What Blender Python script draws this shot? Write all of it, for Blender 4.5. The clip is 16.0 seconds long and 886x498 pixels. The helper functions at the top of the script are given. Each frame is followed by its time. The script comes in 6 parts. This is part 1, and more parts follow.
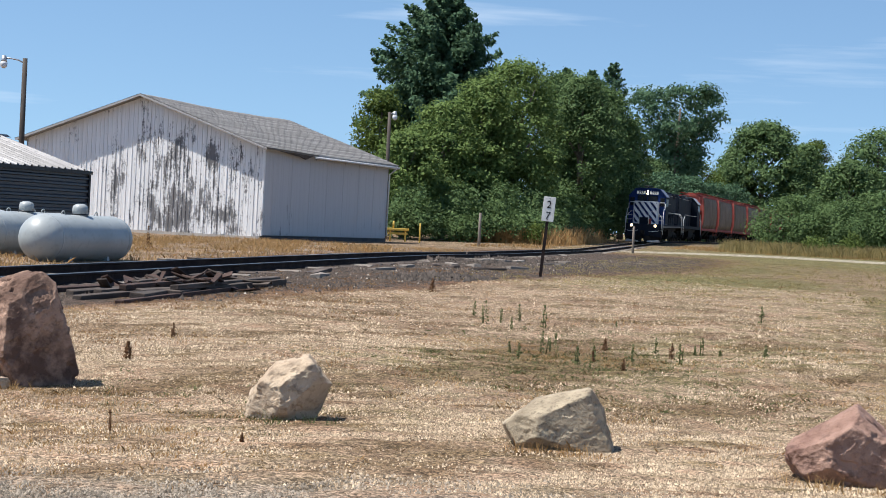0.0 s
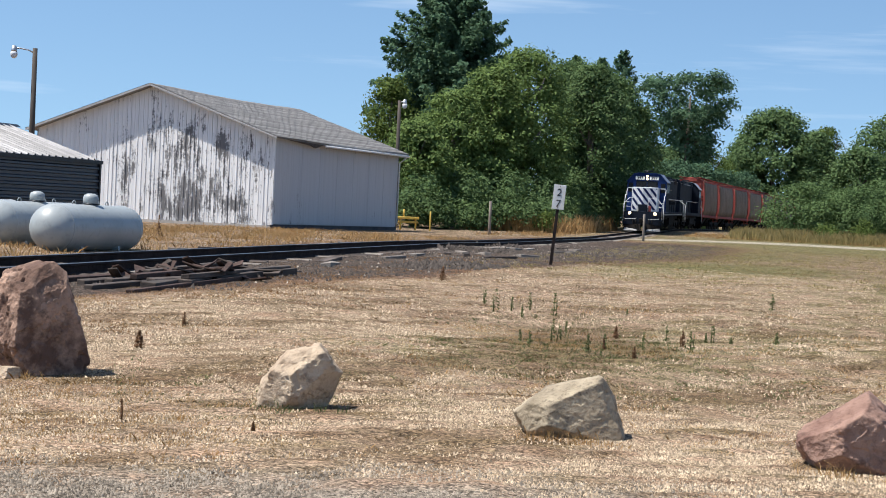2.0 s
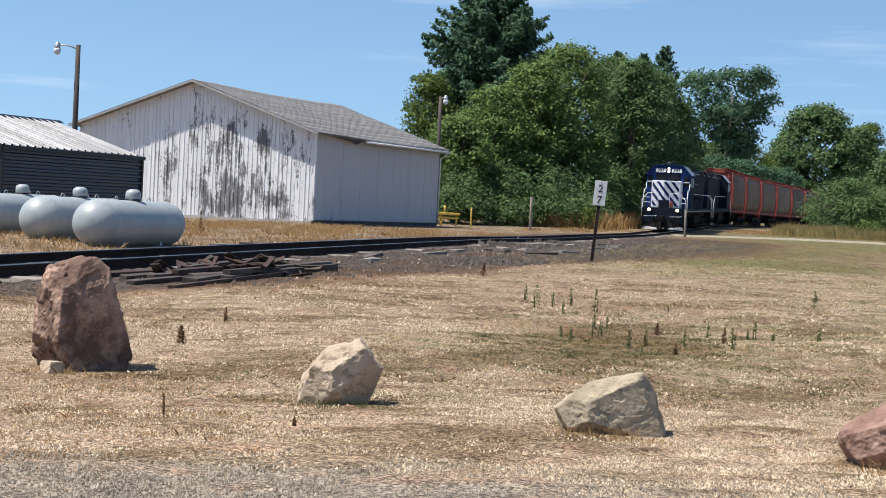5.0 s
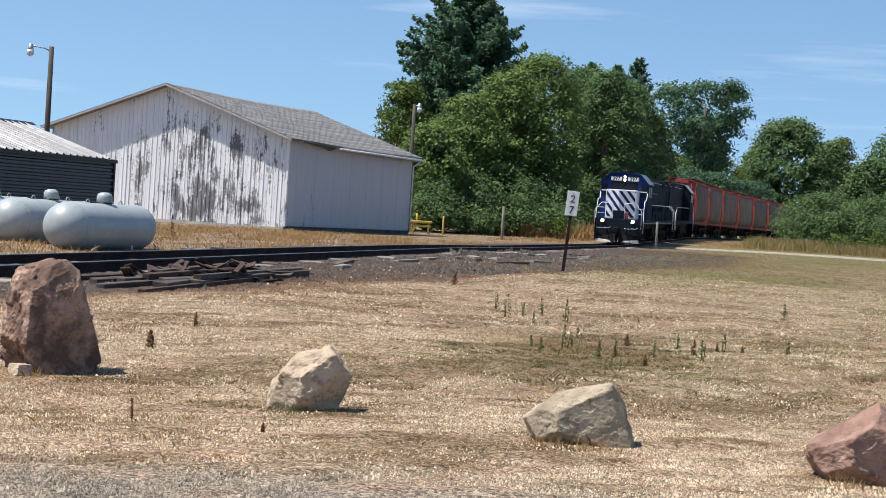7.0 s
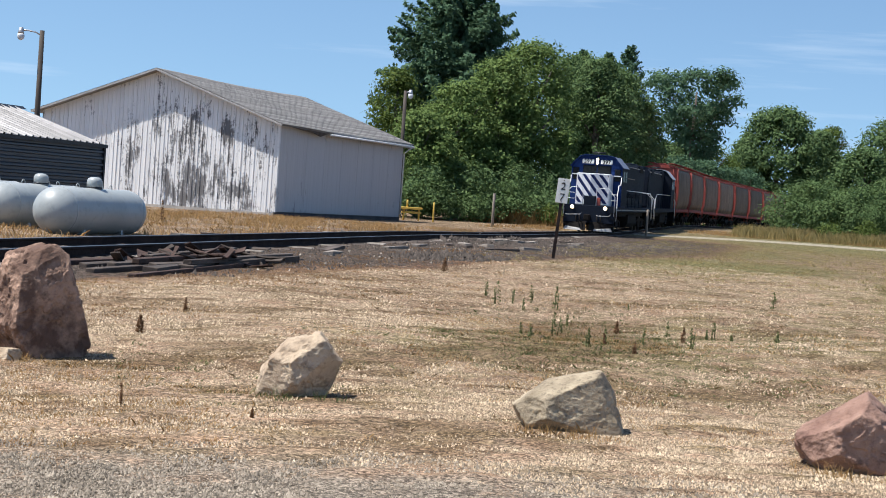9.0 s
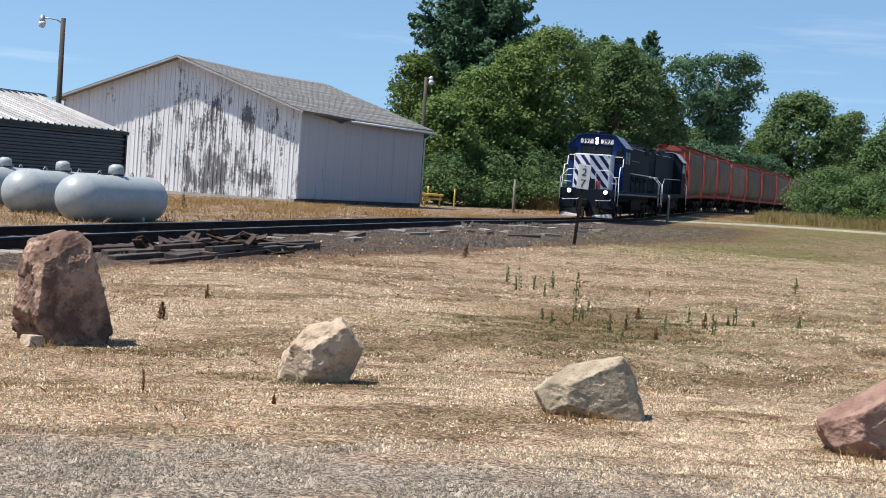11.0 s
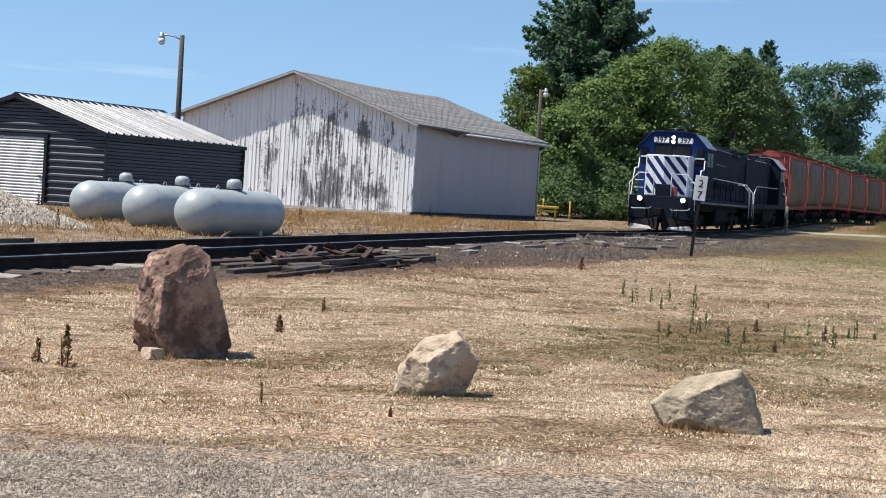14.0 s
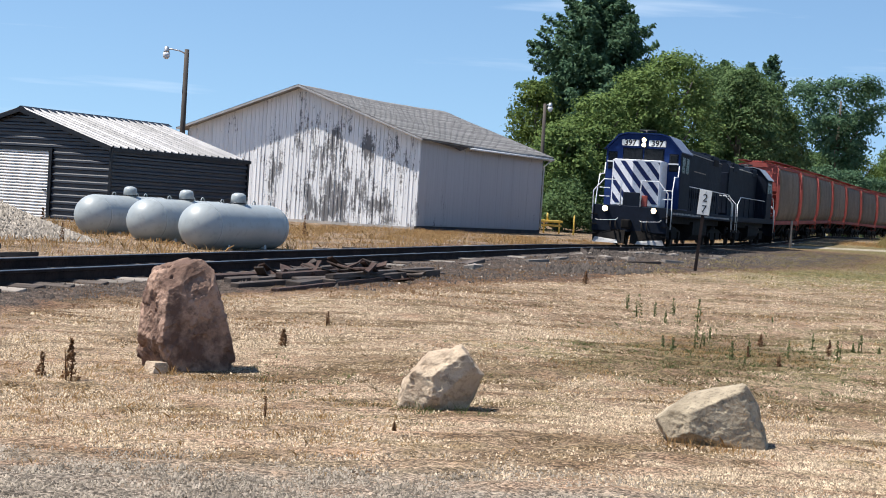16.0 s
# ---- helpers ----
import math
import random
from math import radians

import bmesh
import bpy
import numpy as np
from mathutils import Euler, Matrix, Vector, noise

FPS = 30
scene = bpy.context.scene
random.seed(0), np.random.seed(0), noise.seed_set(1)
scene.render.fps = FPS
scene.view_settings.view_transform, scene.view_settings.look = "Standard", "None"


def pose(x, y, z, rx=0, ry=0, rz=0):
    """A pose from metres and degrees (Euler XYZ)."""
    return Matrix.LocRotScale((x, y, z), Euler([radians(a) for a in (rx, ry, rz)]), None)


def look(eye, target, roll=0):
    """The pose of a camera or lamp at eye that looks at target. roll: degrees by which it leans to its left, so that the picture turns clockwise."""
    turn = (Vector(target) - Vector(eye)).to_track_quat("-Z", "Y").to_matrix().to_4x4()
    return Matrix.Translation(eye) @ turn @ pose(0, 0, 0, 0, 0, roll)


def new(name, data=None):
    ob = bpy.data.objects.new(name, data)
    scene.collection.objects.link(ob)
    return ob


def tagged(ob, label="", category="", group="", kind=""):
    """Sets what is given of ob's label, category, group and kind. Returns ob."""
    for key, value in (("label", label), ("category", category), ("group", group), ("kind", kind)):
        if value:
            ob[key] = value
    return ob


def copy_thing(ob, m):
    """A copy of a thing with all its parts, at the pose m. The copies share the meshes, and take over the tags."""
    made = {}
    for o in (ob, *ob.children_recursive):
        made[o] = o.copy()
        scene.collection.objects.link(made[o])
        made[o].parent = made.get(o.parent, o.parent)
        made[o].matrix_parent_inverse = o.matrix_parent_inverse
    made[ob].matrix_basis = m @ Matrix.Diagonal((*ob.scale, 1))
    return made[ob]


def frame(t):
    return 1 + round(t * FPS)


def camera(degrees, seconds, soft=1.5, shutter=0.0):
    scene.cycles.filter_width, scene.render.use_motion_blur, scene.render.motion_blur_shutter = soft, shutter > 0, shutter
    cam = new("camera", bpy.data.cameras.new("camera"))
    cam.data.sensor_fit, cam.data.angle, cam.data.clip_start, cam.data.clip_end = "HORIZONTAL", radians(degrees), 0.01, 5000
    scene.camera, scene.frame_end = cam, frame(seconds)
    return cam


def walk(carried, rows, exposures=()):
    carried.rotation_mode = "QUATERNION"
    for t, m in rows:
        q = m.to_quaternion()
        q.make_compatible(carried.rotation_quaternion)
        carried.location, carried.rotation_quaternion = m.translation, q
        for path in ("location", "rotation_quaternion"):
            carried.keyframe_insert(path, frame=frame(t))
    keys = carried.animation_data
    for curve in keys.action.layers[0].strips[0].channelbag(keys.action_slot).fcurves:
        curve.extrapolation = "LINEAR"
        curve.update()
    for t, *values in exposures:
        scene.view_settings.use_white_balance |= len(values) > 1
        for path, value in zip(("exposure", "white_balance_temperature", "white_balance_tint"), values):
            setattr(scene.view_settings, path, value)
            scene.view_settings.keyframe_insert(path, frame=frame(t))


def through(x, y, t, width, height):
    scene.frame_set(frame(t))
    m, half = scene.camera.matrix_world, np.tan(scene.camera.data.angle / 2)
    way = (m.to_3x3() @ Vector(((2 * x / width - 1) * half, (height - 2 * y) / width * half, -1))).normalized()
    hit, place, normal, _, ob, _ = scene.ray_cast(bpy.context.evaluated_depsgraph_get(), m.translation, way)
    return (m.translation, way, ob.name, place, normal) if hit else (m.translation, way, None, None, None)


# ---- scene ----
# Camera: on a parked car's sill by the road, turning on the spot.
cam = camera(29.29, 16.0, soft=0.95)
EYE = 1.2
TURNS = [
    (0.0, 89.168, -2.959, 19.079),
    (0.5, 88.984, -2.940, 19.138),
    (1.0, 88.817, -2.878, 19.062),
    (1.5, 88.794, -2.837, 19.064),
    (2.0, 88.758, -2.759, 19.427),
    (2.5, 88.507, -2.671, 20.225),
    (3.0, 88.293, -2.681, 20.504),
    (3.5, 88.198, -2.671, 20.547),
    (4.0, 88.251, -2.648, 20.769),
    (6.5, 88.951, -3.345, 20.371),
    (7.0, 88.882, -3.677, 19.867),
    (7.5, 88.754, -3.864, 19.603),
    (8.0, 88.582, -4.041, 19.549),
    (8.5, 88.553, -4.038, 19.544),
    (9.0, 88.452, -4.008, 19.545),
    (11.5, 87.834, -3.762, 20.898),
    (12.0, 87.816, -3.673, 21.860),
    (12.5, 87.870, -3.600, 22.852),
    (13.0, 88.039, -3.554, 23.566),
    (13.5, 88.078, -3.503, 23.987),
    (14.0, 88.123, -3.489, 24.147),
    (14.5, 88.332, -3.511, 24.127),
    (15.0, 88.514, -3.555, 24.122),
    (15.5, 88.559, -3.555, 24.164),
    (16.0, 88.590, -3.547, 24.287),
]
walk(cam, [(t, pose(0, 0, EYE, rx, ry, rz)) for t, rx, ry, rz in TURNS], exposures=[(0, 0.50), (13.5, 0.50), (15.5, 0.58), (16, 0.58)])

# ---------------------------------------------------------------- light
SUN_WAY = Vector((0.97, 0.63, -2.20)).normalized()
sun = new("sun", bpy.data.lights.new("sun", "SUN"))
sun.data.energy, sun.data.angle, sun.data.color = 5.0, radians(0.53), (1.0, 0.955, 0.900)
sun.matrix_world = look((0, 0, 60), Vector((0, 0, 60)) + SUN_WAY)
world = bpy.data.worlds.new("world")
scene.world = world
world.use_nodes = True


def node(tree, kind, inputs=None, **settings):
    n = tree.nodes.new(kind)
    for k, v in settings.items():
        setattr(n, k, v)
    for k, v in (inputs or {}).items():
        if isinstance(v, bpy.types.NodeSocket):
            tree.links.new(v, n.inputs[k])
        else:
            n.inputs[k].default_value = v
    return n


def build_sky():
    t = world.node_tree
    co = node(t, "ShaderNodeTexCoord")
    # clear dry air: the blue reaches far down
    lift = node(t, "ShaderNodeVectorMath", {0: co.outputs["Generated"], 1: (0, 0, 0.12)}, operation="ADD")
    up = node(t, "ShaderNodeVectorMath", {0: lift.outputs[0]}, operation="NORMALIZE")
    sky = node(t, "ShaderNodeTexSky", sky_type="NISHITA")
    sky.sun_disc = False
    t.links.new(up.outputs[0], sky.inputs[0])
    sky.sun_elevation = math.asin(-SUN_WAY.z)
    sky.sun_rotation = math.atan2(-SUN_WAY.x, -SUN_WAY.y)
    sky.air_density, sky.dust_density, sky.ozone_density = 1.0, 0.1, 1.8
    # thin high cloud in streaks
    mp = node(t, "ShaderNodeMapping", {"Vector": co.outputs["Generated"], "Scale": (2.6, 2.6, 38.0)})
    nz = node(t, "ShaderNodeTexNoise", {"Vector": mp.outputs[0], "Scale": 1.5, "Detail": 6.0, "Roughness": 0.55})
    rp = node(t, "ShaderNodeMapRange", {"Value": nz.outputs["Fac"], "From Min": 0.55, "From Max": 0.80, "To Max": 0.40})
    hue = node(t, "ShaderNodeMix", {0: 1.0, 6: sky.outputs[0], 7: (0.925, 1.035, 1.085, 1)}, data_type="RGBA", blend_type="MULTIPLY")
    mix = node(t, "ShaderNodeMix", {0: rp.outputs[0], 6: hue.outputs[2], 7: (7.5, 8.2, 9.0, 1)}, data_type="RGBA")
    bg = t.nodes["Background"]
    t.links.new(mix.outputs[2], bg.inputs["Color"])
    bg.inputs["Strength"].default_value = 0.100


build_sky()

# ---------------------------------------------------------------- materials


def material(name, rough=0.8, metal=0.0, spec=0.3):
    m = bpy.data.materials.new(name)
    m.use_nodes = True
    b = m.node_tree.nodes["Principled BSDF"]
    b.inputs["Roughness"].default_value = rough
    b.inputs["Metallic"].default_value = metal
    b.inputs["Specular IOR Level"].default_value = spec
    return m, m.node_tree, b


def rgb(c):
    return (c[0], c[1], c[2], 1.0)


def coords(t, scale=(1, 1, 1), vary=False):
    co = node(t, "ShaderNodeTexCoord")
    v = co.outputs["Object"]
    if vary:
        info = node(t, "ShaderNodeObjectInfo")
        k = node(t, "ShaderNodeMath", {0: info.outputs["Random"], 1: 37.0}, operation="MULTIPLY")
        v = node(t, "ShaderNodeVectorMath", {0: v, 1: k.outputs[0]}, operation="ADD").outputs[0]
    return node(t, "ShaderNodeMapping", {"Vector": v, "Scale": scale}).outputs[0]


def surf(name, c1, c2, c3=None, scale=1.0, fine=18.0, rough=0.8, metal=0.0, bump=0.3, depth=0.02, stretch=(1, 1, 1), vary=False, spec=0.3, low=0.35, high=0.65, island=0.0):
    """A surface of two tones at a large scale, speckled with a third at a fine one."""
    m, t, b = material(name, rough, metal, spec)
    v = coords(t, stretch, vary)
    n1 = node(t, "ShaderNodeTexNoise", {"Vector": v, "Scale": scale, "Detail": 6.0, "Roughness": 0.6})
    n2 = node(t, "ShaderNodeTexNoise", {"Vector": v, "Scale": fine, "Detail": 5.0, "Roughness": 0.65})
    f1 = node(t, "ShaderNodeMapRange", {"Value": n1.outputs["Fac"], "From Min": low, "From Max": high})
    mix = node(t, "ShaderNodeMix", {0: f1.outputs[0], 6: rgb(c1), 7: rgb(c2)}, data_type="RGBA")
    f2 = node(t, "ShaderNodeMapRange", {"Value": n2.outputs["Fac"], "From Min": 0.52, "From Max": 0.72, "To Max": 0.75})
    c3 = c3 or tuple(0.6 * a for a in c1)
    mix2 = node(t, "ShaderNodeMix", {0: f2.outputs[0], 6: mix.outputs[2], 7: rgb(c3)}, data_type="RGBA")
    out = mix2.outputs[2]
    if island or vary:
        if vary:
            r = node(t, "ShaderNodeObjectInfo").outputs["Random"]
        else:
            r = node(t, "ShaderNodeNewGeometry").outputs["Random Per Island"]
        amount = island or 0.25
        s = node(t, "ShaderNodeMapRange", {"Value": r, "To Min": 1 - amount, "To Max": 1 + amount})
        hsv = node(t, "ShaderNodeHueSaturation", {"Color": out, "Value": s.outputs[0]})
        out = hsv.outputs[0]
    t.links.new(out, b.inputs["Base Color"])
    rr = node(t, "ShaderNodeMapRange", {"Value": n2.outputs["Fac"], "To Min": max(0, rough - 0.12), "To Max": min(1, rough + 0.12)})
    t.links.new(rr.outputs[0], b.inputs["Roughness"])
    bp = node(t, "ShaderNodeBump", {"Height": n2.outputs["Fac"], "Strength": bump, "Distance": depth})
    t.links.new(bp.outputs[0], b.inputs["Normal"])
    return m


def ground_material():
    m, t, b = material("dry_ground", 0.95, 0, 0.1)
    v = coords(t)

    def grain(scale, detail, rough, lo, hi):
        n = node(t, "ShaderNodeTexNoise", {"Vector": v, "Scale": scale, "Detail": detail, "Roughness": rough})
        return node(t, "ShaderNodeMapRange", {"Value": n.outputs["Fac"], "From Min": lo, "From Max": hi}).outputs[0]

    def blend(f, a, b_):
        a = a if isinstance(a, bpy.types.NodeSocket) else rgb(a)
        b_ = b_ if isinstance(b_, bpy.types.NodeSocket) else rgb(b_)
        return node(t, "ShaderNodeMix", {0: f, 6: a, 7: b_}, data_type="RGBA").outputs[2]

    def times(a, b_):
        return node(t, "ShaderNodeMath", {0: a, 1: b_}, operation="MULTIPLY").outputs[0]

    def cover(a, b_, lo, hi, top):
        s = node(t, "ShaderNodeMath", {0: a, 1: b_}, operation="ADD")
        return node(t, "ShaderNodeMapRange", {"Value": s.outputs[0], "From Min": lo, "From Max": hi, "To Max": top}).outputs[0]

    at = node(t, "ShaderNodeVertexColor", layer_name="cover")
    sep = node(t, "ShaderNodeSeparateColor", {"Color": at.outputs["Color"]})
    patches = grain(0.45, 8.0, 0.62, 0.36, 0.64)
    stains = grain(1.9, 9.0, 0.70, 0.40, 0.62)
    mottle = grain(7.0, 8.0, 0.75, 0.42, 0.60)
    warp = node(t, "ShaderNodeTexNoise", {"Vector": v, "Scale": 30.0, "Detail": 3.0})
    bent = node(t, "ShaderNodeVectorMath", {0: warp.outputs["Color"], 1: (0.02, 0.02, 0.02), 2: v}, operation="MULTIPLY_ADD").outputs[0]

    def pebbles(scale):
        c = node(t, "ShaderNodeTexVoronoi", {"Vector": bent, "Scale": scale})
        return node(t, "ShaderNodeSeparateColor", {"Color": c.outputs["Color"]}).outputs[0], c.outputs["Distance"]

    p1, d1 = pebbles(95.0)
    p2, d2 = pebbles(44.0)
    s = node(t, "ShaderNodeMath", {0: p1, 1: 0.60, 2: times(p2, 0.40)}, operation="MULTIPLY_ADD").outputs[0]
    speck = node(t, "ShaderNodeMapRange", {"Value": s, "From Min": 0.15, "From Max": 0.85}).outputs[0]
    dirt = blend(patches, (0.178, 0.112, 0.070), (0.335, 0.226, 0.148))
    dirt = blend(times(mottle, 0.45), dirt, (0.125, 0.075, 0.040))
    chips = blend(patches, (0.300, 0.230, 0.158), (0.430, 0.342, 0.245))
    base = blend(times(stains, 0.8), dirt, chips)
    worn = grain(0.8, 10.0, 0.72, 0.49, 0.57)
    base = blend(times(worn, 0.75), base, (0.105, 0.066, 0.034))
    # thin green and brown growth
    green = blend(mottle, (0.070, 0.075, 0.022), (0.21, 0.185, 0.080))
    base = blend(cover(sep.outputs[2], times(stains, 0.7), 0.45, 0.95, 0.85), base, green)
    # rusty soil, then cinders by the track
    base = blend(cover(sep.outputs[1], times(stains, 0.6), 0.35, 0.75, 0.75), base, (0.150, 0.078, 0.044))
    cinder = blend(mottle, (0.046, 0.035, 0.028), (0.120, 0.092, 0.072))
    base = blend(cover(sep.outputs[1], times(stains, 0.5), 0.55, 1.0, 0.95), base, cinder)
    # road gravel
    grey = blend(mottle, (0.125, 0.103, 0.080), (0.220, 0.186, 0.146))
    base = blend(cover(sep.outputs[0], times(stains, 0.5), 0.55, 1.2, 0.92), base, grey)
    # dead growth in patches, pale field path
    drive = node(t, "ShaderNodeSeparateColor", {"Color": node(t, "ShaderNodeVertexColor", layer_name="drive").outputs["Color"]})
    base = blend(cover(drive.outputs[1], times(stains, 0.5), 0.60, 1.25, 0.62), base, blend(mottle, (0.092, 0.060, 0.031), (0.185, 0.128, 0.070)))
    base = blend(cover(drive.outputs[0], times(stains, 0.4), 0.55, 1.1, 0.95), base, blend(mottle, (0.30, 0.26, 0.20), (0.42, 0.37, 0.29)))

    def scaled(c, k):
        return node(t, "ShaderNodeVectorMath", {0: c, "Scale": k}, operation="SCALE").outputs[0]

    dark, light = scaled(base, 0.40), scaled(base, 2.0)
    lo = node(t, "ShaderNodeMapRange", {"Value": speck, "From Min": 0.12, "From Max": 0.50}).outputs[0]
    hi = node(t, "ShaderNodeMapRange", {"Value": speck, "From Min": 0.55, "From Max": 0.90}).outputs[0]
    base = blend(hi, blend(lo, dark, base), light)
    t.links.new(base, b.inputs["Base Color"])
    h = node(t, "ShaderNodeMath", {0: speck, 1: d2}, operation="SUBTRACT")
    bp = node(t, "ShaderNodeBump", {"Height": h.outputs[0], "Strength": 0.8, "Distance": 0.015})
    t.links.new(bp.outputs[0], b.inputs["Normal"])
    return m


def peeling_paint(name, amount, heart=(-42.4, 81.6, 1.5), reach=6.5, white=(0.86, 0.85, 0.83)):
    """White paint flaking off grey boards, in upright streaks."""
    m, t, b = material(name, 0.75, 0, 0.25)
    geo = node(t, "ShaderNodeNewGeometry")
    p = geo.outputs["Position"]
    mp = node(t, "ShaderNodeMapping", {"Vector": p, "Scale": (8.0, 8.0, 0.7)})
    n1 = node(t, "ShaderNodeTexNoise", {"Vector": mp.outputs[0], "Scale": 1.0, "Detail": 9.0, "Roughness": 0.75})
    mq = node(t, "ShaderNodeMapping", {"Vector": p, "Scale": (1.15, 1.15, 0.55)})
    n2 = node(t, "ShaderNodeTexNoise", {"Vector": mq.outputs[0], "Scale": 1.0, "Detail": 5.0, "Roughness": 0.6})
    n3 = node(t, "ShaderNodeTexNoise", {"Vector": p, "Scale": 7.0, "Detail": 7.0, "Roughness": 0.8})
    s1 = node(t, "ShaderNodeMath", {0: n1.outputs["Fac"], 1: 0.50}, operation="MULTIPLY")
    s2 = node(t, "ShaderNodeMath", {0: n2.outputs["Fac"], 1: 0.55, 2: s1.outputs[0]}, operation="MULTIPLY_ADD")
    s3 = node(t, "ShaderNodeMath", {0: n3.outputs["Fac"], 1: 0.30, 2: s2.outputs[0]}, operation="MULTIPLY_ADD")
    # most worn about the middle of the wall, low down
    away = node(t, "ShaderNodeVectorMath", {0: p, 1: heart}, operation="SUBTRACT")
    flat = node(t, "ShaderNodeVectorMath", {0: away.outputs[0], 1: (0.85, 0.85, 1.25)}, operation="MULTIPLY")
    dist = node(t, "ShaderNodeVectorMath", {0: flat.outputs[0]}, operation="LENGTH")
    near = node(t, "ShaderNodeMapRange", {"Value": dist.outputs["Value"], "From Min": 0.5, "From Max": reach, "To Min": 0.06, "To Max": -0.055})
    s4 = node(t, "ShaderNodeMath", {0: s3.outputs[0], 1: near.outputs[0]}, operation="ADD")
    f = node(t, "ShaderNodeMapRange", {"Value": s4.outputs[0], "From Min": 0.760 - amount, "From Max": 0.815 - amount, "To Max": 0.90})
    wood = node(t, "ShaderNodeMix", {0: n1.outputs["Fac"], 6: (0.035, 0.032, 0.034, 1), 7: (0.13, 0.122, 0.122, 1)}, data_type="RGBA")
    paint = node(t, "ShaderNodeMix", {0: n3.outputs["Fac"], 6: rgb([0.88 * c for c in white]), 7: rgb(white)}, data_type="RGBA")
    mix = node(t, "ShaderNodeMix", {0: f.outputs[0], 6: paint.outputs[2], 7: wood.outputs[2]}, data_type="RGBA")
    # faint grey runs down every board
    mr = node(t, "ShaderNodeMapping", {"Vector": p, "Scale": (5.5, 5.5, 0.18)})
    run = node(t, "ShaderNodeTexNoise", {"Vector": mr.outputs[0], "Scale": 1.0, "Detail": 6.0, "Roughness": 0.7})
    rf = node(t, "ShaderNodeMapRange", {"Value": run.outputs["Fac"], "From Min": 0.47, "From Max": 0.66, "To Max": 0.26})
    mix = node(t, "ShaderNodeMix", {0: rf.outputs[0], 6: mix.outputs[2], 7: (0.34, 0.335, 0.34, 1)}, data_type="RGBA")
    t.links.new(mix.outputs[2], b.inputs["Base Color"])
    bp = node(t, "ShaderNodeBump", {"Height": s4.outputs[0], "Strength": 0.35, "Distance": 0.02})
    t.links.new(bp.outputs[0], b.inputs["Normal"])
    return m


def leaf_material(name, c1, c2, through=0.32):
    m, t, b = material(name, 0.75, 0, 0.12)
    geo = node(t, "ShaderNodeNewGeometry")
    nz = node(t, "ShaderNodeTexNoise", {"Vector": coords(t), "Scale": 0.5, "Detail": 3.0})
    a = node(t, "ShaderNodeMath", {0: geo.outputs["Random Per Island"], 1: 0.6}, operation="MULTIPLY")
    k = node(t, "ShaderNodeMath", {0: nz.outputs["Fac"], 1: 0.4, 2: a.outputs[0]}, operation="MULTIPLY_ADD")
    mix = node(t, "ShaderNodeMix", {0: k.outputs[0], 6: rgb(c1), 7: rgb(c2)}, data_type="RGBA")
    t.links.new(mix.outputs[2], b.inputs["Base Color"])
    tr = node(t, "ShaderNodeBsdfTranslucent", {"Color": mix.outputs[2]})
    ms = node(t, "ShaderNodeMixShader", {0: through, 1: b.outputs[0], 2: tr.outputs[0]})
    t.links.new(ms.outputs[0], t.nodes["Material Output"].inputs["Surface"])
    return m


def glow(name, colour, strength):
    m, t, b = material(name, 0.3)
    b.inputs["Base Color"].default_value = rgb(colour)
    b.inputs["Emission Color"].default_value = rgb(colour)
    b.inputs["Emission Strength"].default_value = strength
    return m


GROUND = ground_material()
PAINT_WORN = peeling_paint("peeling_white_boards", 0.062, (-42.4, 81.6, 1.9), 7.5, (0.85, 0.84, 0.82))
# same worn paint, greyed to put the side wall's shade into the colour
SIDE_PAINT = peeling_paint("shade_greyed_side_wall_paint", 0.028, (-38.4, 84.0, -0.6), 3.2, (0.55, 0.545, 0.55))
WALL_PALE = surf("weathered_white_wall", (0.47, 0.465, 0.475), (0.57, 0.56, 0.565), (0.33, 0.325, 0.325), 0.5, 5, 0.7, bump=0.15, stretch=(1, 1, 0.25))
TAR_BASE = surf("dark_foundation", (0.05, 0.05, 0.055), (0.10, 0.095, 0.09), None, 1.5, 14, 0.9)
CONCRETE = surf("pale_concrete", (0.36, 0.33, 0.29), (0.46, 0.42, 0.37), None, 1.5, 20, 0.9)
SHINGLE = surf("grey_shingle", (0.165, 0.157, 0.150), (0.245, 0.235, 0.222), (0.105, 0.10, 0.095), 0.7, 9, 0.9, bump=0.5, vary=True)
TRIM_GREY = surf("weathered_trim", (0.30, 0.29, 0.28), (0.42, 0.41, 0.40), None, 2, 12, 0.8)
WOOD_DARK = surf("dark_bare_wood", (0.06, 0.05, 0.042), (0.12, 0.095, 0.08), None, 2, 20, 0.85, stretch=(1, 1, 0.2))
SHED_WALL = surf("charcoal_steel", (0.022, 0.024, 0.031), (0.033, 0.035, 0.043), (0.026, 0.027, 0.034), 1, 8, 0.38, 0.0, bump=0.05, spec=0.5)
# strong tone change from sheet to sheet stands in for rib shading
SHED_ROOF = surf("grey_ribbed_roofing", (0.130, 0.128, 0.133), (0.20, 0.196, 0.20), (0.10, 0.098, 0.10), 0.8, 7, 0.5, 0.1, bump=0.06, spec=0.5, vary=True, island=0.42)
SHED_TRIM = surf("black_steel_trim", (0.012, 0.013, 0.016), (0.02, 0.021, 0.024), None, 1, 9, 0.4)
DOOR_WHITE = surf("white_door_slats", (0.66, 0.65, 0.63), (0.75, 0.74, 0.72), None, 1, 8, 0.5, bump=0.05)
TANK = surf("pale_grey_tank_enamel", (0.30, 0.325, 0.322), (0.37, 0.395, 0.39), (0.25, 0.27, 0.265), 0.8, 6, 0.42, bump=0.03, spec=0.5)
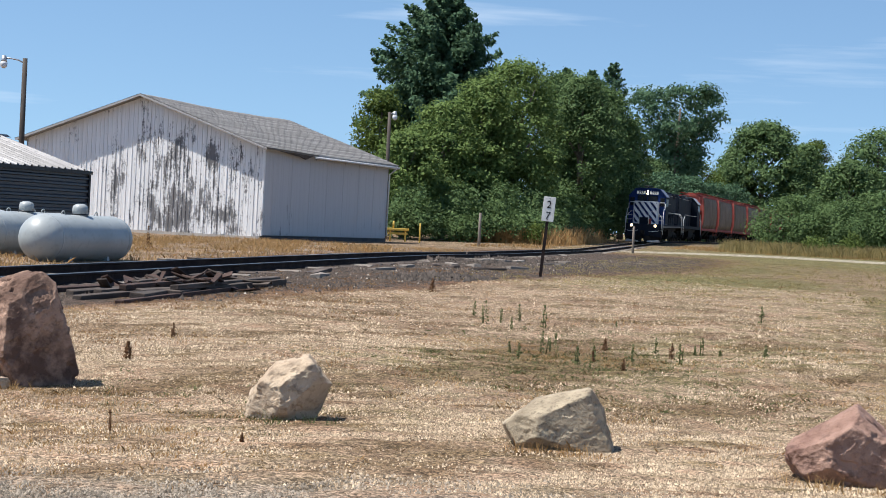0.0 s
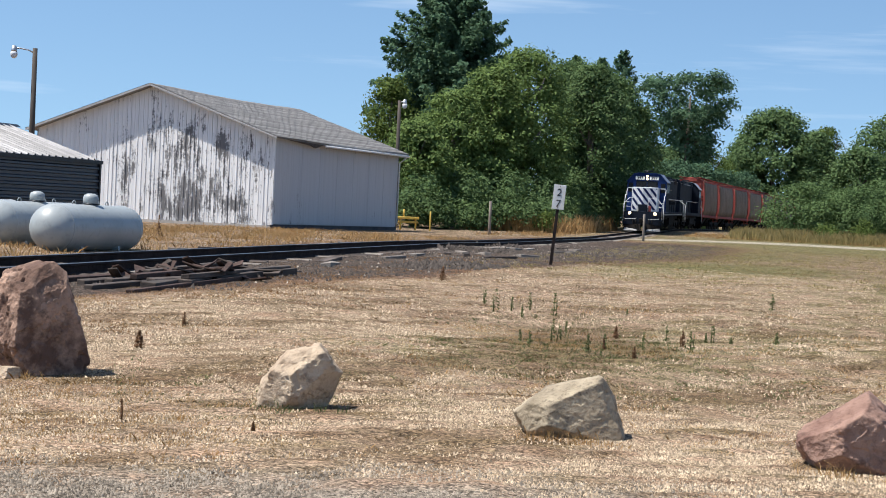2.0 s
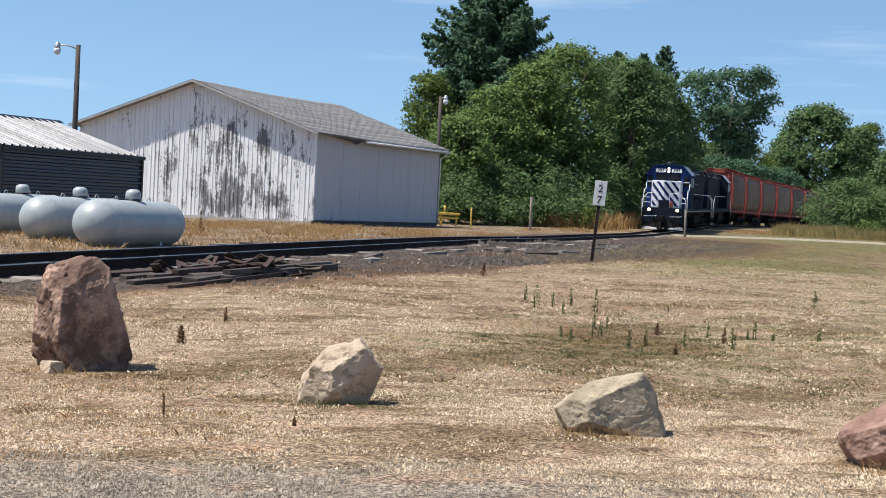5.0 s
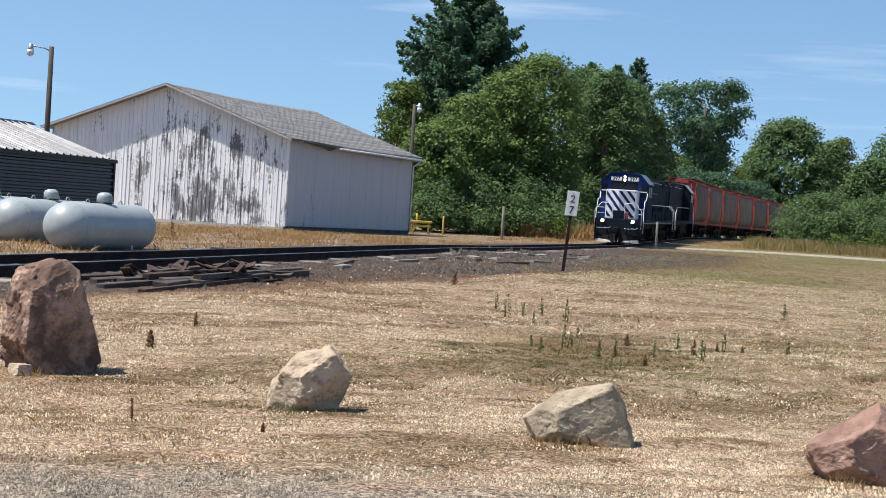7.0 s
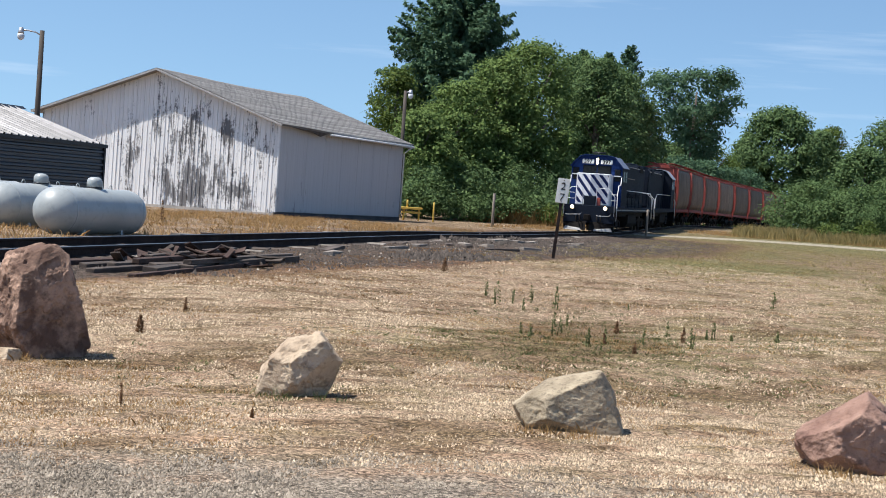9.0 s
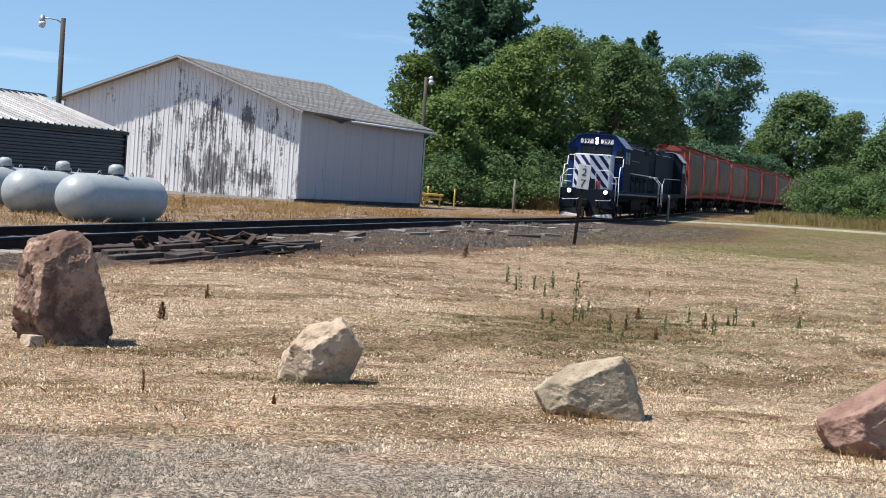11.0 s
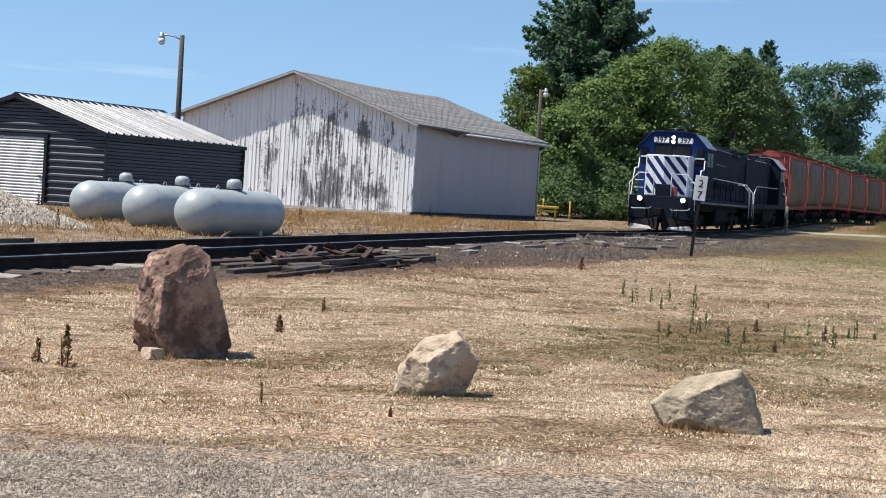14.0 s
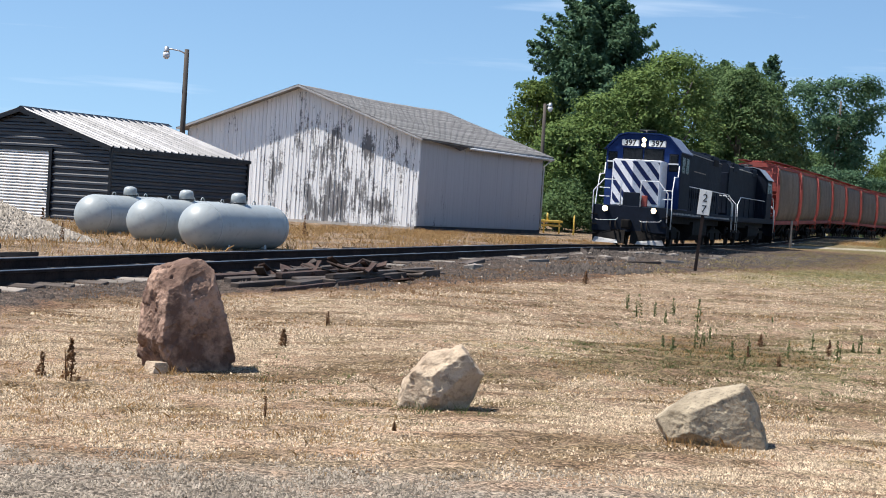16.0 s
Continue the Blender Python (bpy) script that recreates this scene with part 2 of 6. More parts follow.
RUST = surf("rusty_iron", (0.045, 0.028, 0.022), (0.085, 0.050, 0.038), (0.045, 0.03, 0.025), 3, 26, 0.85, bump=0.5)
RAIL_STEEL = surf("dark_rail_steel", (0.020, 0.015, 0.015), (0.045, 0.032, 0.028), None, 2, 20, 0.85, 0.0, spec=0.08)
RAIL_TOP = surf("worn_rail_top", (0.20, 0.185, 0.175), (0.32, 0.30, 0.285), None, 2, 25, 0.38, 0.9, bump=0.1)
TIE = surf("creosoted_tie", (0.045, 0.034, 0.028), (0.12, 0.095, 0.078), (0.025, 0.02, 0.018), 2.5, 22, 0.9, stretch=(0.3, 2, 2), vary=True)
TIE_GREY = surf("silvered_old_tie", (0.17, 0.145, 0.12), (0.30, 0.26, 0.22), (0.08, 0.06, 0.05), 2.5, 22, 0.9, stretch=(0.3, 2, 2), vary=True)
POLE_WOOD = surf("tarred_pole_wood", (0.050, 0.042, 0.037), (0.10, 0.085, 0.072), None, 2, 16, 0.9, stretch=(3, 3, 0.3))
POST_WOOD = surf("silvered_post_wood", (0.20, 0.17, 0.14), (0.30, 0.26, 0.22), None, 4, 20, 0.9, stretch=(3, 3, 0.3))
YELLOW = surf("safety_yellow_paint", (0.62, 0.42, 0.08), (0.72, 0.50, 0.12), None, 2, 12, 0.5)
SIGN_WHITE = surf("white_sign_face", (0.62, 0.61, 0.58), (0.72, 0.71, 0.68), None, 3, 15, 0.5, bump=0.05)
BLACK = surf("black_paint", (0.012, 0.012, 0.013), (0.02, 0.02, 0.02), None, 3, 15, 0.5)
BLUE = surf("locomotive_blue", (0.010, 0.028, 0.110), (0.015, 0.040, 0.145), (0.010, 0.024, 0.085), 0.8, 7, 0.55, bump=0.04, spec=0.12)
# grimy blue, darkened further so the train's shaded side is in the colour
BLUE_DARK = surf("grimy_shade_dark_blue", (0.006, 0.010, 0.018), (0.012, 0.017, 0.029), (0.008, 0.010, 0.013), 0.7, 6, 0.75, bump=0.06, spec=0.12)
STRIPE_BLUE = surf("navy_stripe_paint", (0.008, 0.016, 0.070), (0.012, 0.022, 0.090), None, 1, 7, 0.5, bump=0.02, spec=0.2)
SLOPE_GREY = surf("pale_blue_grey_paint", (0.13, 0.16, 0.23), (0.20, 0.235, 0.31), (0.09, 0.11, 0.16), 1.5, 9, 0.6, bump=0.04, spec=0.15)
NOSE_WHITE = surf("nose_white_paint", (0.66, 0.67, 0.69), (0.76, 0.76, 0.78), None, 1.2, 8, 0.42, bump=0.03)
RAIL_WHITE = surf("white_handrail_paint", (0.66, 0.67, 0.68), (0.76, 0.76, 0.76), None, 3, 12, 0.5, bump=0.03)
UNDER = surf("greasy_running_gear", (0.008, 0.0075, 0.0075), (0.020, 0.017, 0.015), None, 2, 14, 0.85, bump=0.3, spec=0.1)
WHEEL = surf("worn_wheel_steel", (0.020, 0.017, 0.015), (0.045, 0.037, 0.032), None, 3, 14, 0.6, 0.3)
PLOW = surf("pale_plow_grey", (0.30, 0.29, 0.28), (0.48, 0.47, 0.45), (0.12, 0.11, 0.10), 2, 10, 0.7)
HOP_RED = surf("faded_red_hopper_paint", (0.26, 0.058, 0.048), (0.36, 0.092, 0.074), (0.15, 0.042, 0.035), 0.8, 7, 0.75, bump=0.08, spec=0.15)
HOP_SIDE = surf("dusty_brown_side", (0.135, 0.092, 0.064), (0.215, 0.148, 0.105), (0.090, 0.062, 0.046), 0.6, 5, 0.7, bump=0.08, vary=True, spec=0.15)
GLASS = surf("dark_cab_glass", (0.012, 0.014, 0.016), (0.018, 0.020, 0.022), None, 1, 5, 0.28, bump=0.0, spec=0.10)
LAMP_GLASS = surf("milky_lamp_glass", (0.62, 0.64, 0.66), (0.72, 0.73, 0.74), None, 2, 8, 0.25, bump=0.0)
ALU = surf("dull_aluminium", (0.42, 0.42, 0.43), (0.55, 0.55, 0.55), None, 3, 15, 0.45, 0.8)
HEADLIGHT = glow("lit_headlight", (1.0, 0.80, 0.50), 4.0)
NUMBER_LIT = glow("number_board_glass", (0.72, 0.72, 0.68), 0.12)
BARK = surf("grey_bark", (0.10, 0.082, 0.066), (0.17, 0.145, 0.12), None, 3, 18, 0.95, bump=0.8, stretch=(1, 1, 0.3))
ROCK_PINK = surf("pink_brown_granite", (0.135, 0.080, 0.058), (0.42, 0.275, 0.200), (0.060, 0.040, 0.032), 4.2, 15, 0.9, bump=0.8, depth=0.02, low=0.42, high=0.60)
ROCK_TAN = surf("tan_granite", (0.36, 0.27, 0.185), (0.58, 0.46, 0.33), (0.17, 0.12, 0.085), 3.0, 20, 0.9, bump=0.9, depth=0.025)
ROCK_GREY = surf("grey_speckled_granite", (0.23, 0.185, 0.125), (0.50, 0.41, 0.285), (0.10, 0.078, 0.055), 3.5, 34, 0.9, bump=0.9, depth=0.02)
ROCK_RED = surf("reddish_granite", (0.17, 0.092, 0.070), (0.41, 0.260, 0.195), (0.09, 0.052, 0.042), 2.6, 16, 0.9, bump=0.9, depth=0.03)
STONES = surf("pale_loose_stones", (0.27, 0.202, 0.132), (0.46, 0.362, 0.250), (0.12, 0.086, 0.056), 5, 30, 0.9, island=0.65)
GRAVEL_GREY = surf("grey_crushed_gravel", (0.185, 0.160, 0.132), (0.33, 0.292, 0.245), (0.11, 0.095, 0.078), 5, 30, 0.9, island=0.5)
ROAD_CHIPS = surf("road_gravel_chips", (0.150, 0.126, 0.098), (0.30, 0.255, 0.200), (0.08, 0.066, 0.052), 5, 30, 0.9, island=0.6)
STONES_DARK = surf("cinder_stones", (0.034, 0.027, 0.023), (0.095, 0.078, 0.065), (0.02, 0.017, 0.015), 5, 30, 0.9, island=0.4)
STRAW = leaf_material("dry_grass", (0.30, 0.168, 0.068), (0.60, 0.40, 0.185), 0.25)
STRAW_RUST = leaf_material("rusty_dead_weed", (0.11, 0.055, 0.028), (0.22, 0.125, 0.065), 0.2)
GRASS_RUST = leaf_material("rusty_dry_grass", (0.19, 0.095, 0.042), (0.40, 0.235, 0.110), 0.2)
GRASS_BROWN = leaf_material("dead_brown_growth", (0.085, 0.058, 0.028), (0.23, 0.160, 0.080), 0.2)
WEED_GREEN = leaf_material("weed_green", (0.070, 0.092, 0.034), (0.18, 0.20, 0.085), 0.3)
GRASS_OLIVE = leaf_material("tall_olive_grass", (0.19, 0.165, 0.060), (0.50, 0.39, 0.18), 0.35)
LEAF_MID = leaf_material("broad_leaf_green", (0.068, 0.118, 0.034), (0.215, 0.295, 0.092))
LEAF_DARK = leaf_material("dark_leaf_green", (0.054, 0.102, 0.043), (0.162, 0.236, 0.090))
LEAF_DEEP = leaf_material("bluish_leaf_green", (0.038, 0.088, 0.052), (0.130, 0.212, 0.112))
LEAF_BUSH = leaf_material("dense_bush_green", (0.052, 0.098, 0.037), (0.148, 0.218, 0.082))
LEAF_LIGHT = leaf_material("sunny_leaf_green", (0.050, 0.085, 0.018), (0.16, 0.21, 0.055))

# ---------------------------------------------------------------- mesh helpers


def box(bm, x0, x1, y0, y1, z0, z1, bevel=0.0):
    r = bmesh.ops.create_cube(bm, size=1.0)
    for v in r["verts"]:
        v.co = Vector(((x0 + x1) / 2 + v.co.x * (x1 - x0), (y0 + y1) / 2 + v.co.y * (y1 - y0), (z0 + z1) / 2 + v.co.z * (z1 - z0)))
    if bevel:
        edges = list({e for v in r["verts"] for e in v.link_edges})
        bmesh.ops.bevel(bm, geom=edges, offset=bevel, segments=2, affect="EDGES", profile=0.5)
    return bm


def tube(bm, points, r0, r1=None, seg=8):
    """A round bar along points, tapering from r0 to r1."""
    r1 = r0 if r1 is None else r1
    pts = [Vector(p) for p in points]
    rings = []
    for i, p in enumerate(pts):
        d = (pts[min(i + 1, len(pts) - 1)] - pts[max(i - 1, 0)]).normalized()
        a = d.orthogonal().normalized() if abs(d.z) < 0.95 else Vector((1, 0, 0))
        a = (a - d * a.dot(d)).normalized()
        b = d.cross(a)
        r = r0 + (r1 - r0) * i / max(1, len(pts) - 1)
        rings.append([bm.verts.new(p + r * (math.cos(k * math.tau / seg) * a + math.sin(k * math.tau / seg) * b)) for k in range(seg)])
    for q, s in zip(rings, rings[1:]):
        # match the rings to keep the bar untwisted
        off = min(range(seg), key=lambda o: sum((q[k].co - s[(k + o) % seg].co).length for k in range(0, seg, 2)))
        for k in range(seg):
            f = bm.faces.new((q[k], q[(k + 1) % seg], s[(k + 1 + off) % seg], s[(k + off) % seg]))
            f.smooth = True
    bm.faces.new(rings[0][::-1])
    bm.faces.new(rings[-1])
    return bm


def lathe(bm, profile, seg=32, axis="z", at=(0, 0, 0)):
    """Turns (radius, height) pairs about an axis."""
    rings = []
    for r, h in profile:
        ring = []
        for k in range(seg):
            c, s = r * math.cos(k * math.tau / seg), r * math.sin(k * math.tau / seg)
            co = {"z": (c, s, h), "y": (s, h, c), "x": (h, c, s)}[axis]
            ring.append(bm.verts.new(Vector(co) + Vector(at)))
        rings.append(ring)
    for q, s in zip(rings, rings[1:]):
        for k in range(seg):
            bm.faces.new((q[k], q[(k + 1) % seg], s[(k + 1) % seg], s[k])).smooth = True
    bm.faces.new(rings[0][::-1])
    bm.faces.new(rings[-1])
    return bm


def prism(bm, outline, axis, a, b):
    """A flat outline drawn out from a to b along an axis ('x': outline in y, z; 'y': in x, z; 'z': in x, y)."""
    def at(p, h):
        return {"x": (h, p[0], p[1]), "y": (p[0], h, p[1]), "z": (p[0], p[1], h)}[axis]
    lo = [bm.verts.new(at(p, a)) for p in outline]
    hi = [bm.verts.new(at(p, b)) for p in outline]
    bm.faces.new(lo)
    bm.faces.new(hi[::-1])
    n = len(outline)
    for k in range(n):
        bm.faces.new((lo[k], hi[k], hi[(k + 1) % n], lo[(k + 1) % n]))
    return bm


def to_mesh(name, bm, mat):
    bmesh.ops.recalc_face_normals(bm, faces=bm.faces)
    me = bpy.data.meshes.new(name)
    bm.to_mesh(me)
    bm.free()
    me.materials.append(mat)
    return me


def part(name, bm, mat, parent, label=""):
    ob = new(name, to_mesh(name, bm, mat) if isinstance(bm, bmesh.types.BMesh) else bm)
    ob.parent = parent
    if label:
        ob["label"] = label
    return ob


def thing(name, m, label, category, group="", kind=""):
    ob = new(name)
    ob.empty_display_size = 0.2
    ob.matrix_basis = m
    return tagged(ob, label, category, group, kind)


def solid(name, bm, mat, label, category, group="", kind="", m=None):
    ob = new(name, to_mesh(name, bm, mat))
    if m is not None:
        ob.matrix_basis = m
    return tagged(ob, label, category, group, kind)


def B():
    return bmesh.new()


def fast_mesh(name, verts, faces, mat):
    """A mesh from arrays of vertices and of faces with the same number of corners."""
    me = bpy.data.meshes.new(name)
    n, k = faces.shape
    me.vertices.add(len(verts))
    me.vertices.foreach_set("co", np.asarray(verts, dtype=np.float32).ravel())
    me.loops.add(n * k)
    me.loops.foreach_set("vertex_index", faces.astype(np.int32).ravel())
    me.polygons.add(n)
    me.polygons.foreach_set("loop_start", np.arange(0, n * k, k, dtype=np.int32))
    me.update(calc_edges=True)
    me.materials.append(mat)
    return me


# ---------------------------------------------------------------- the lie of the land
def step(a, b, v):
    k = np.clip((v - a) / (b - a), 0, 1)
    return k * k * (3 - 2 * k)


def track_x(y):
    """The middle of the track."""
    y = np.asarray(y, dtype=float)
    yc = np.clip(y, 5.0, 215.0)
    x = -10.140 - 0.19179 * yc + 0.0003593 * yc * yc
    return x + (y - yc) * (-0.19179 + 2 * 0.0003593 * yc) - 1.7 * step(110, 185, y)


def path_off(x, y):
    """How far a place lies from the middle of the field path, along y."""
    return np.abs(y - (120.4 - 0.075 * np.clip(x + 15, -30, 0) ** 2 - 0.15 * np.clip(x + 15, 0, 60)))


def waves(x, y, seed, octaves=4):
    """Smooth random values between 0 and 1 on the ground."""
    out, size, total = 0.0, 1.0, 0.0
    for k in range(octaves):
        table = np.random.default_rng(seed + k).random((64, 64))
        u, v = x * 2.0 ** k, y * 2.0 ** k
        i, j = np.floor(u).astype(int), np.floor(v).astype(int)
        p, q = u - i, v - j
        p, q = p * p * (3 - 2 * p), q * q * (3 - 2 * q)
        a, b = table[i % 64, j % 64], table[(i + 1) % 64, j % 64]
        c, d = table[i % 64, (j + 1) % 64], table[(i + 1) % 64, (j + 1) % 64]
        out = out + size * ((a * (1 - p) + b * p) * (1 - q) + (c * (1 - p) + d * p) * q)
        total += size
        size *= 0.6
    return out / total


def growth(x, y):
    """Where dead brown growth covers the gravel, from 0 to 1."""
    x, y = np.asarray(x, dtype=float), np.asarray(y, dtype=float)
    spread = 0.16 * np.exp(-((x + 3.2) / 2.2) ** 2 - ((y - 14.5) / 4.5) ** 2) - 0.10 * np.exp(-((x + 1.6) / 1.3) ** 2 - ((y - 9.5) / 1.6) ** 2)
    return step(0.50, 0.66, waves(x * 1.05, y * 0.60, 51, 5) + spread) * (1 - 0.5 * step(17, 26, y))


def land(x, y):
    x, y = np.asarray(x, dtype=float), np.asarray(y, dtype=float)
    z = -0.10 * step(50, 72, y) + 0.012 * np.clip(y - 103, 0, 52)
    near = 1 - step(20, 60, np.hypot(x, y))
    z = z + near * step(1.5, 5, np.abs(x - track_x(y))) * 0.03 * (np.sin(0.9 * x + 0.5 * y) + np.sin(0.7 * y - 0.6 * x + 2))
    bed = 1 - step(1.2, 2.4, np.abs(x - track_x(y)))
    return z + 0.02 * bed


def lz(x, y):
    return float(land(x, y))


def ground():
    def steps(lo, hi, d, far, fine):
        mid = list(np.arange(lo, hi, d))
        up, dn = hi, lo
        a, b = [], []
        s = d
        while up < far:
            s = min(s * 1.16, 1.1) if up < fine[1] else s * 1.16
            up += s
            a.append(up)
        s = d
        while dn > -far:
            s = min(s * 1.16, 1.1) if dn > fine[0] else s * 1.16
            dn -= s
            b.append(dn)
        return np.array(b[::-1] + mid + a)

    xs, ys = steps(-20, 8, 0.22, 2500, (-36, 8)), steps(3, 48, 0.22, 2500, (3, 140))
    gx, gy = np.meshgrid(xs, ys)
    gz = land(gx, gy)
    rng = np.random.default_rng(4)
    close = np.hypot(gx + 5, gy - 12) < 40
    gz = gz + np.where(close, rng.normal(0, 0.008, gz.shape), 0)
    verts = np.stack([gx, gy, gz], -1).reshape(-1, 3)
    ny, nx = gx.shape
    i = np.arange(ny * nx).reshape(ny, nx)
    faces = np.stack([i[:-1, :-1], i[:-1, 1:], i[1:, 1:], i[1:, :-1]], -1).reshape(-1, 4)
    me = fast_mesh("ground", verts, faces, GROUND)
    # what covers it: road gravel, cinders by the track, growth
    x, y = verts[:, 0], verts[:, 1]
    off = x - track_x(y)
    road = 1 - step(-0.7, 1.0, y - (7.3 + 0.27 * x))
    path = (1 - step(2.6, 4.6, path_off(x, y))) * step(-27, -25, x)
    spread = 1.3 + 0.085 * np.clip(y - 15, 0, 45)
    cinder = (1 - step(0.8, 1.7, np.abs(off - 0.5 * spread) / spread)) * (1 - step(95, 112, y)) * (y > -60)
    green = np.zeros(len(verts))
    for cx, cy, rx, ry, k in ((-3.9, 14.8, 2.2, 3.6, 0.50), (-8.5, 46, 4, 10, 1.0), (-15, 70, 7, 20, 0.95), (-3.6, 9.9, 0.6, 0.4, 0.45), (-2.6, 18, 2.5, 3.5, 0.5), (2, 40, 7, 25, 0.7), (-10, 120, 20, 40, 0.9), (-90, 300, 200, 120, 1.0), (200, 200, 190, 150, 1)):
        green = np.maximum(green, k * np.exp(-((x - cx) / rx) ** 2 - ((y - cy) / ry) ** 2))
    col = np.zeros((len(verts), 4), dtype=np.float32)
    col[:, 0], col[:, 1], col[:, 2], col[:, 3] = np.clip(road, 0, 1), cinder, green, 1
    att = me.color_attributes.new("cover", "FLOAT_COLOR", "POINT")
    att.data.foreach_set("color", col.ravel())
    drive = np.zeros((len(verts), 4), dtype=np.float32)
    drive[:, 0], drive[:, 1], drive[:, 3] = path, growth(x, y) * (off > 2.0) * (1 - road) * (y < 100), 1
    att = me.color_attributes.new("drive", "FLOAT_COLOR", "POINT")
    att.data.foreach_set("color", drive.ravel())
    for p in me.polygons:
        p.use_smooth = True
    return tagged(new("ground", me), "dry tan ground of gravel, dirt and sparse scorched grass", "ground", kind="structure")


ground()

# ---------------------------------------------------------------- white barn
def barn():
    x0, x1, y0, y1 = -52.9, -38.4, 81.6, 100.0
    ridge, eave, apex, base = (x0 + x1) / 2, 4.85, 7.35, -0.15
    o = thing("barn", pose(0, 0, 0), "long white barn with peeling board gable and grey shingle roof", "barn")
    slope = (apex - eave) / (ridge - x0)

    def roof_z(x):
        return apex - slope * abs(x - ridge)

    b = B()
    box(b, x0 + 0.06, x1 - 0.04, y0 - 0.03, y1 + 0.03, base - 0.3, 0.05)
    part("foundation", b, CONCRETE, o, "low pale concrete footing")
    b = B()
    prism(b, [(x0 + 0.1, 0.0), (x1 - 0.06, 0.0), (x1 - 0.06, roof_z(x1) - 0.1), (ridge, apex - 0.12), (x0 + 0.1, roof_z(x0) - 0.1)], "y", y0 + 0.05, y1 - 0.05)
    part("wall", b, WALL_PALE, o, "weathered off-white side wall")
    b = B()
    box(b, x1 - 0.06, x1 + 0.02, y0 + 0.02, y1, base - 0.2, 0.12)
    part("skirting", b, TAR_BASE, o, "dark tarred foot of the side wall")
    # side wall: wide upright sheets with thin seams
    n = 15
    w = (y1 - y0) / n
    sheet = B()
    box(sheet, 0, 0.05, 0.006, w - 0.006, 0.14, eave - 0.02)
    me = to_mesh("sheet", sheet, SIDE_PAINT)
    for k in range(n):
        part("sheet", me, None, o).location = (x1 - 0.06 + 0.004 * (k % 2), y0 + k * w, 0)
    # gable boards
    rng = random.Random(3)
    x = x0
    while x < x1 - 0.05:
        wd = min(rng.uniform(0.22, 0.30), x1 - x)
        b = B()
        foot = 0.03 + rng.uniform(-0.06, 0.06)
        out = y0 + rng.uniform(-0.012, 0.012)
        outline = [(x + 0.006, foot), (x + wd - 0.006, foot), (x + wd - 0.006, roof_z(x + wd) - 0.03)]
        if x < ridge < x + wd:
            outline.append((ridge, apex - 0.03))
        outline.append((x + 0.006, roof_z(x) - 0.03))
        prism(b, outline, "y", out, y0 + 0.05)
        part("board", b, PAINT_WORN, o)
        if rng.random() < 0.75:
            b = B()
            prism(b, [(x - 0.02, foot + 0.04), (x + 0.02, foot + 0.04), (x + 0.02, roof_z(x) - 0.06), (x - 0.02, roof_z(x) - 0.06)], "y", y0 - 0.026, y0 + 0.01)
            part("batten", b, PAINT_WORN, o)
        x += wd
    b = B()
    box(b, x1 - 0.02, x1 + 0.06, y0 - 0.04, y0 + 0.10, 0.1, eave - 0.1)
    part("corner_board", b, PAINT_WORN, o)
    # roof with a slight sag along the ridge
    over, side = 0.59, 0.42
    for s in (-1, 1):
        b = B()
        ex = x1 + side if s > 0 else x0 - side
        rows, cols = 15, 24
        grid = []
        for i in range(rows + 1):
            row = []
            for j in range(cols + 1):
                f, g = i / rows, j / cols
                yy = y0 - over + (y1 - y0 + 2 * over) * g
                xx = ridge + (ex - ridge) * f
                sag = 0.10 * math.sin(math.pi * g) ** 2 + 0.03 * noise.noise(Vector((xx * 0.4, yy * 0.4, 0)))
                row.append((xx, yy, roof_z(xx) + 0.06 - sag * (1 - 0.4 * f)))
            grid.append(row)
        top = [[b.verts.new(p) for p in row] for row in grid]
        bot = [[b.verts.new((p[0], p[1], p[2] - 0.10)) for p in row] for row in grid]
        for i in range(rows):
            for j in range(cols):
                b.faces.new((top[i][j], top[i][j + 1], top[i + 1][j + 1], top[i + 1][j]))
                b.faces.new((bot[i][j], bot[i + 1][j], bot[i + 1][j + 1], bot[i][j + 1]))
        for i in range(rows):
            for j in (0, cols):
                b.faces.new((top[i][j], top[i + 1][j], bot[i + 1][j], bot[i][j]))
        for j in range(cols):
            for i in (0, rows):
                b.faces.new((top[i][j], top[i][j + 1], bot[i][j + 1], bot[i][j]))
        roof = part("roof", b, SHINGLE, o, "sagging slope of grey asphalt shingles")
        # courses of shingle, one lapping the next
        for i in range(rows * 2):
            f0, f1 = i / (rows * 2), (i + 1) / (rows * 2)
            c = B()
            lo, hi = [], []
            for j in range(cols + 1):
                g = j / cols
                yy = y0 - over + (y1 - y0 + 2 * over) * g
                sag = 0.10 * math.sin(math.pi * g) ** 2
                for f, lst, up in ((f0, hi, 0.068), (f1 + 0.006, lo, 0.084)):
                    xx = ridge + (ex - ridge) * f
                    sg = sag + 0.03 * noise.noise(Vector((xx * 0.4, yy * 0.4, 0)))
                    lst.append(c.verts.new((xx, yy, roof_z(xx) + up - sg * (1 - 0.4 * f))))
            low = [c.verts.new((v.co.x, v.co.y, v.co.z - 0.03)) for v in lo]
            for j in range(cols):
                c.faces.new((hi[j], hi[j + 1], lo[j + 1], lo[j]))
                c.faces.new((lo[j], lo[j + 1], low[j + 1], low[j]))
            part("shingle_course", c, SHINGLE, roof)
        # rake boards under the gable overhang
        b = B()
        prism(b, [(ridge, apex + 0.03), (ex, roof_z(ex) + 0.03), (ex, roof_z(ex) - 0.07), (ridge, apex - 0.07)], "y", y0 - over - 0.035, y0 - over - 0.003)
        part("rake_board", b, TRIM_GREY, o)
    b = B()
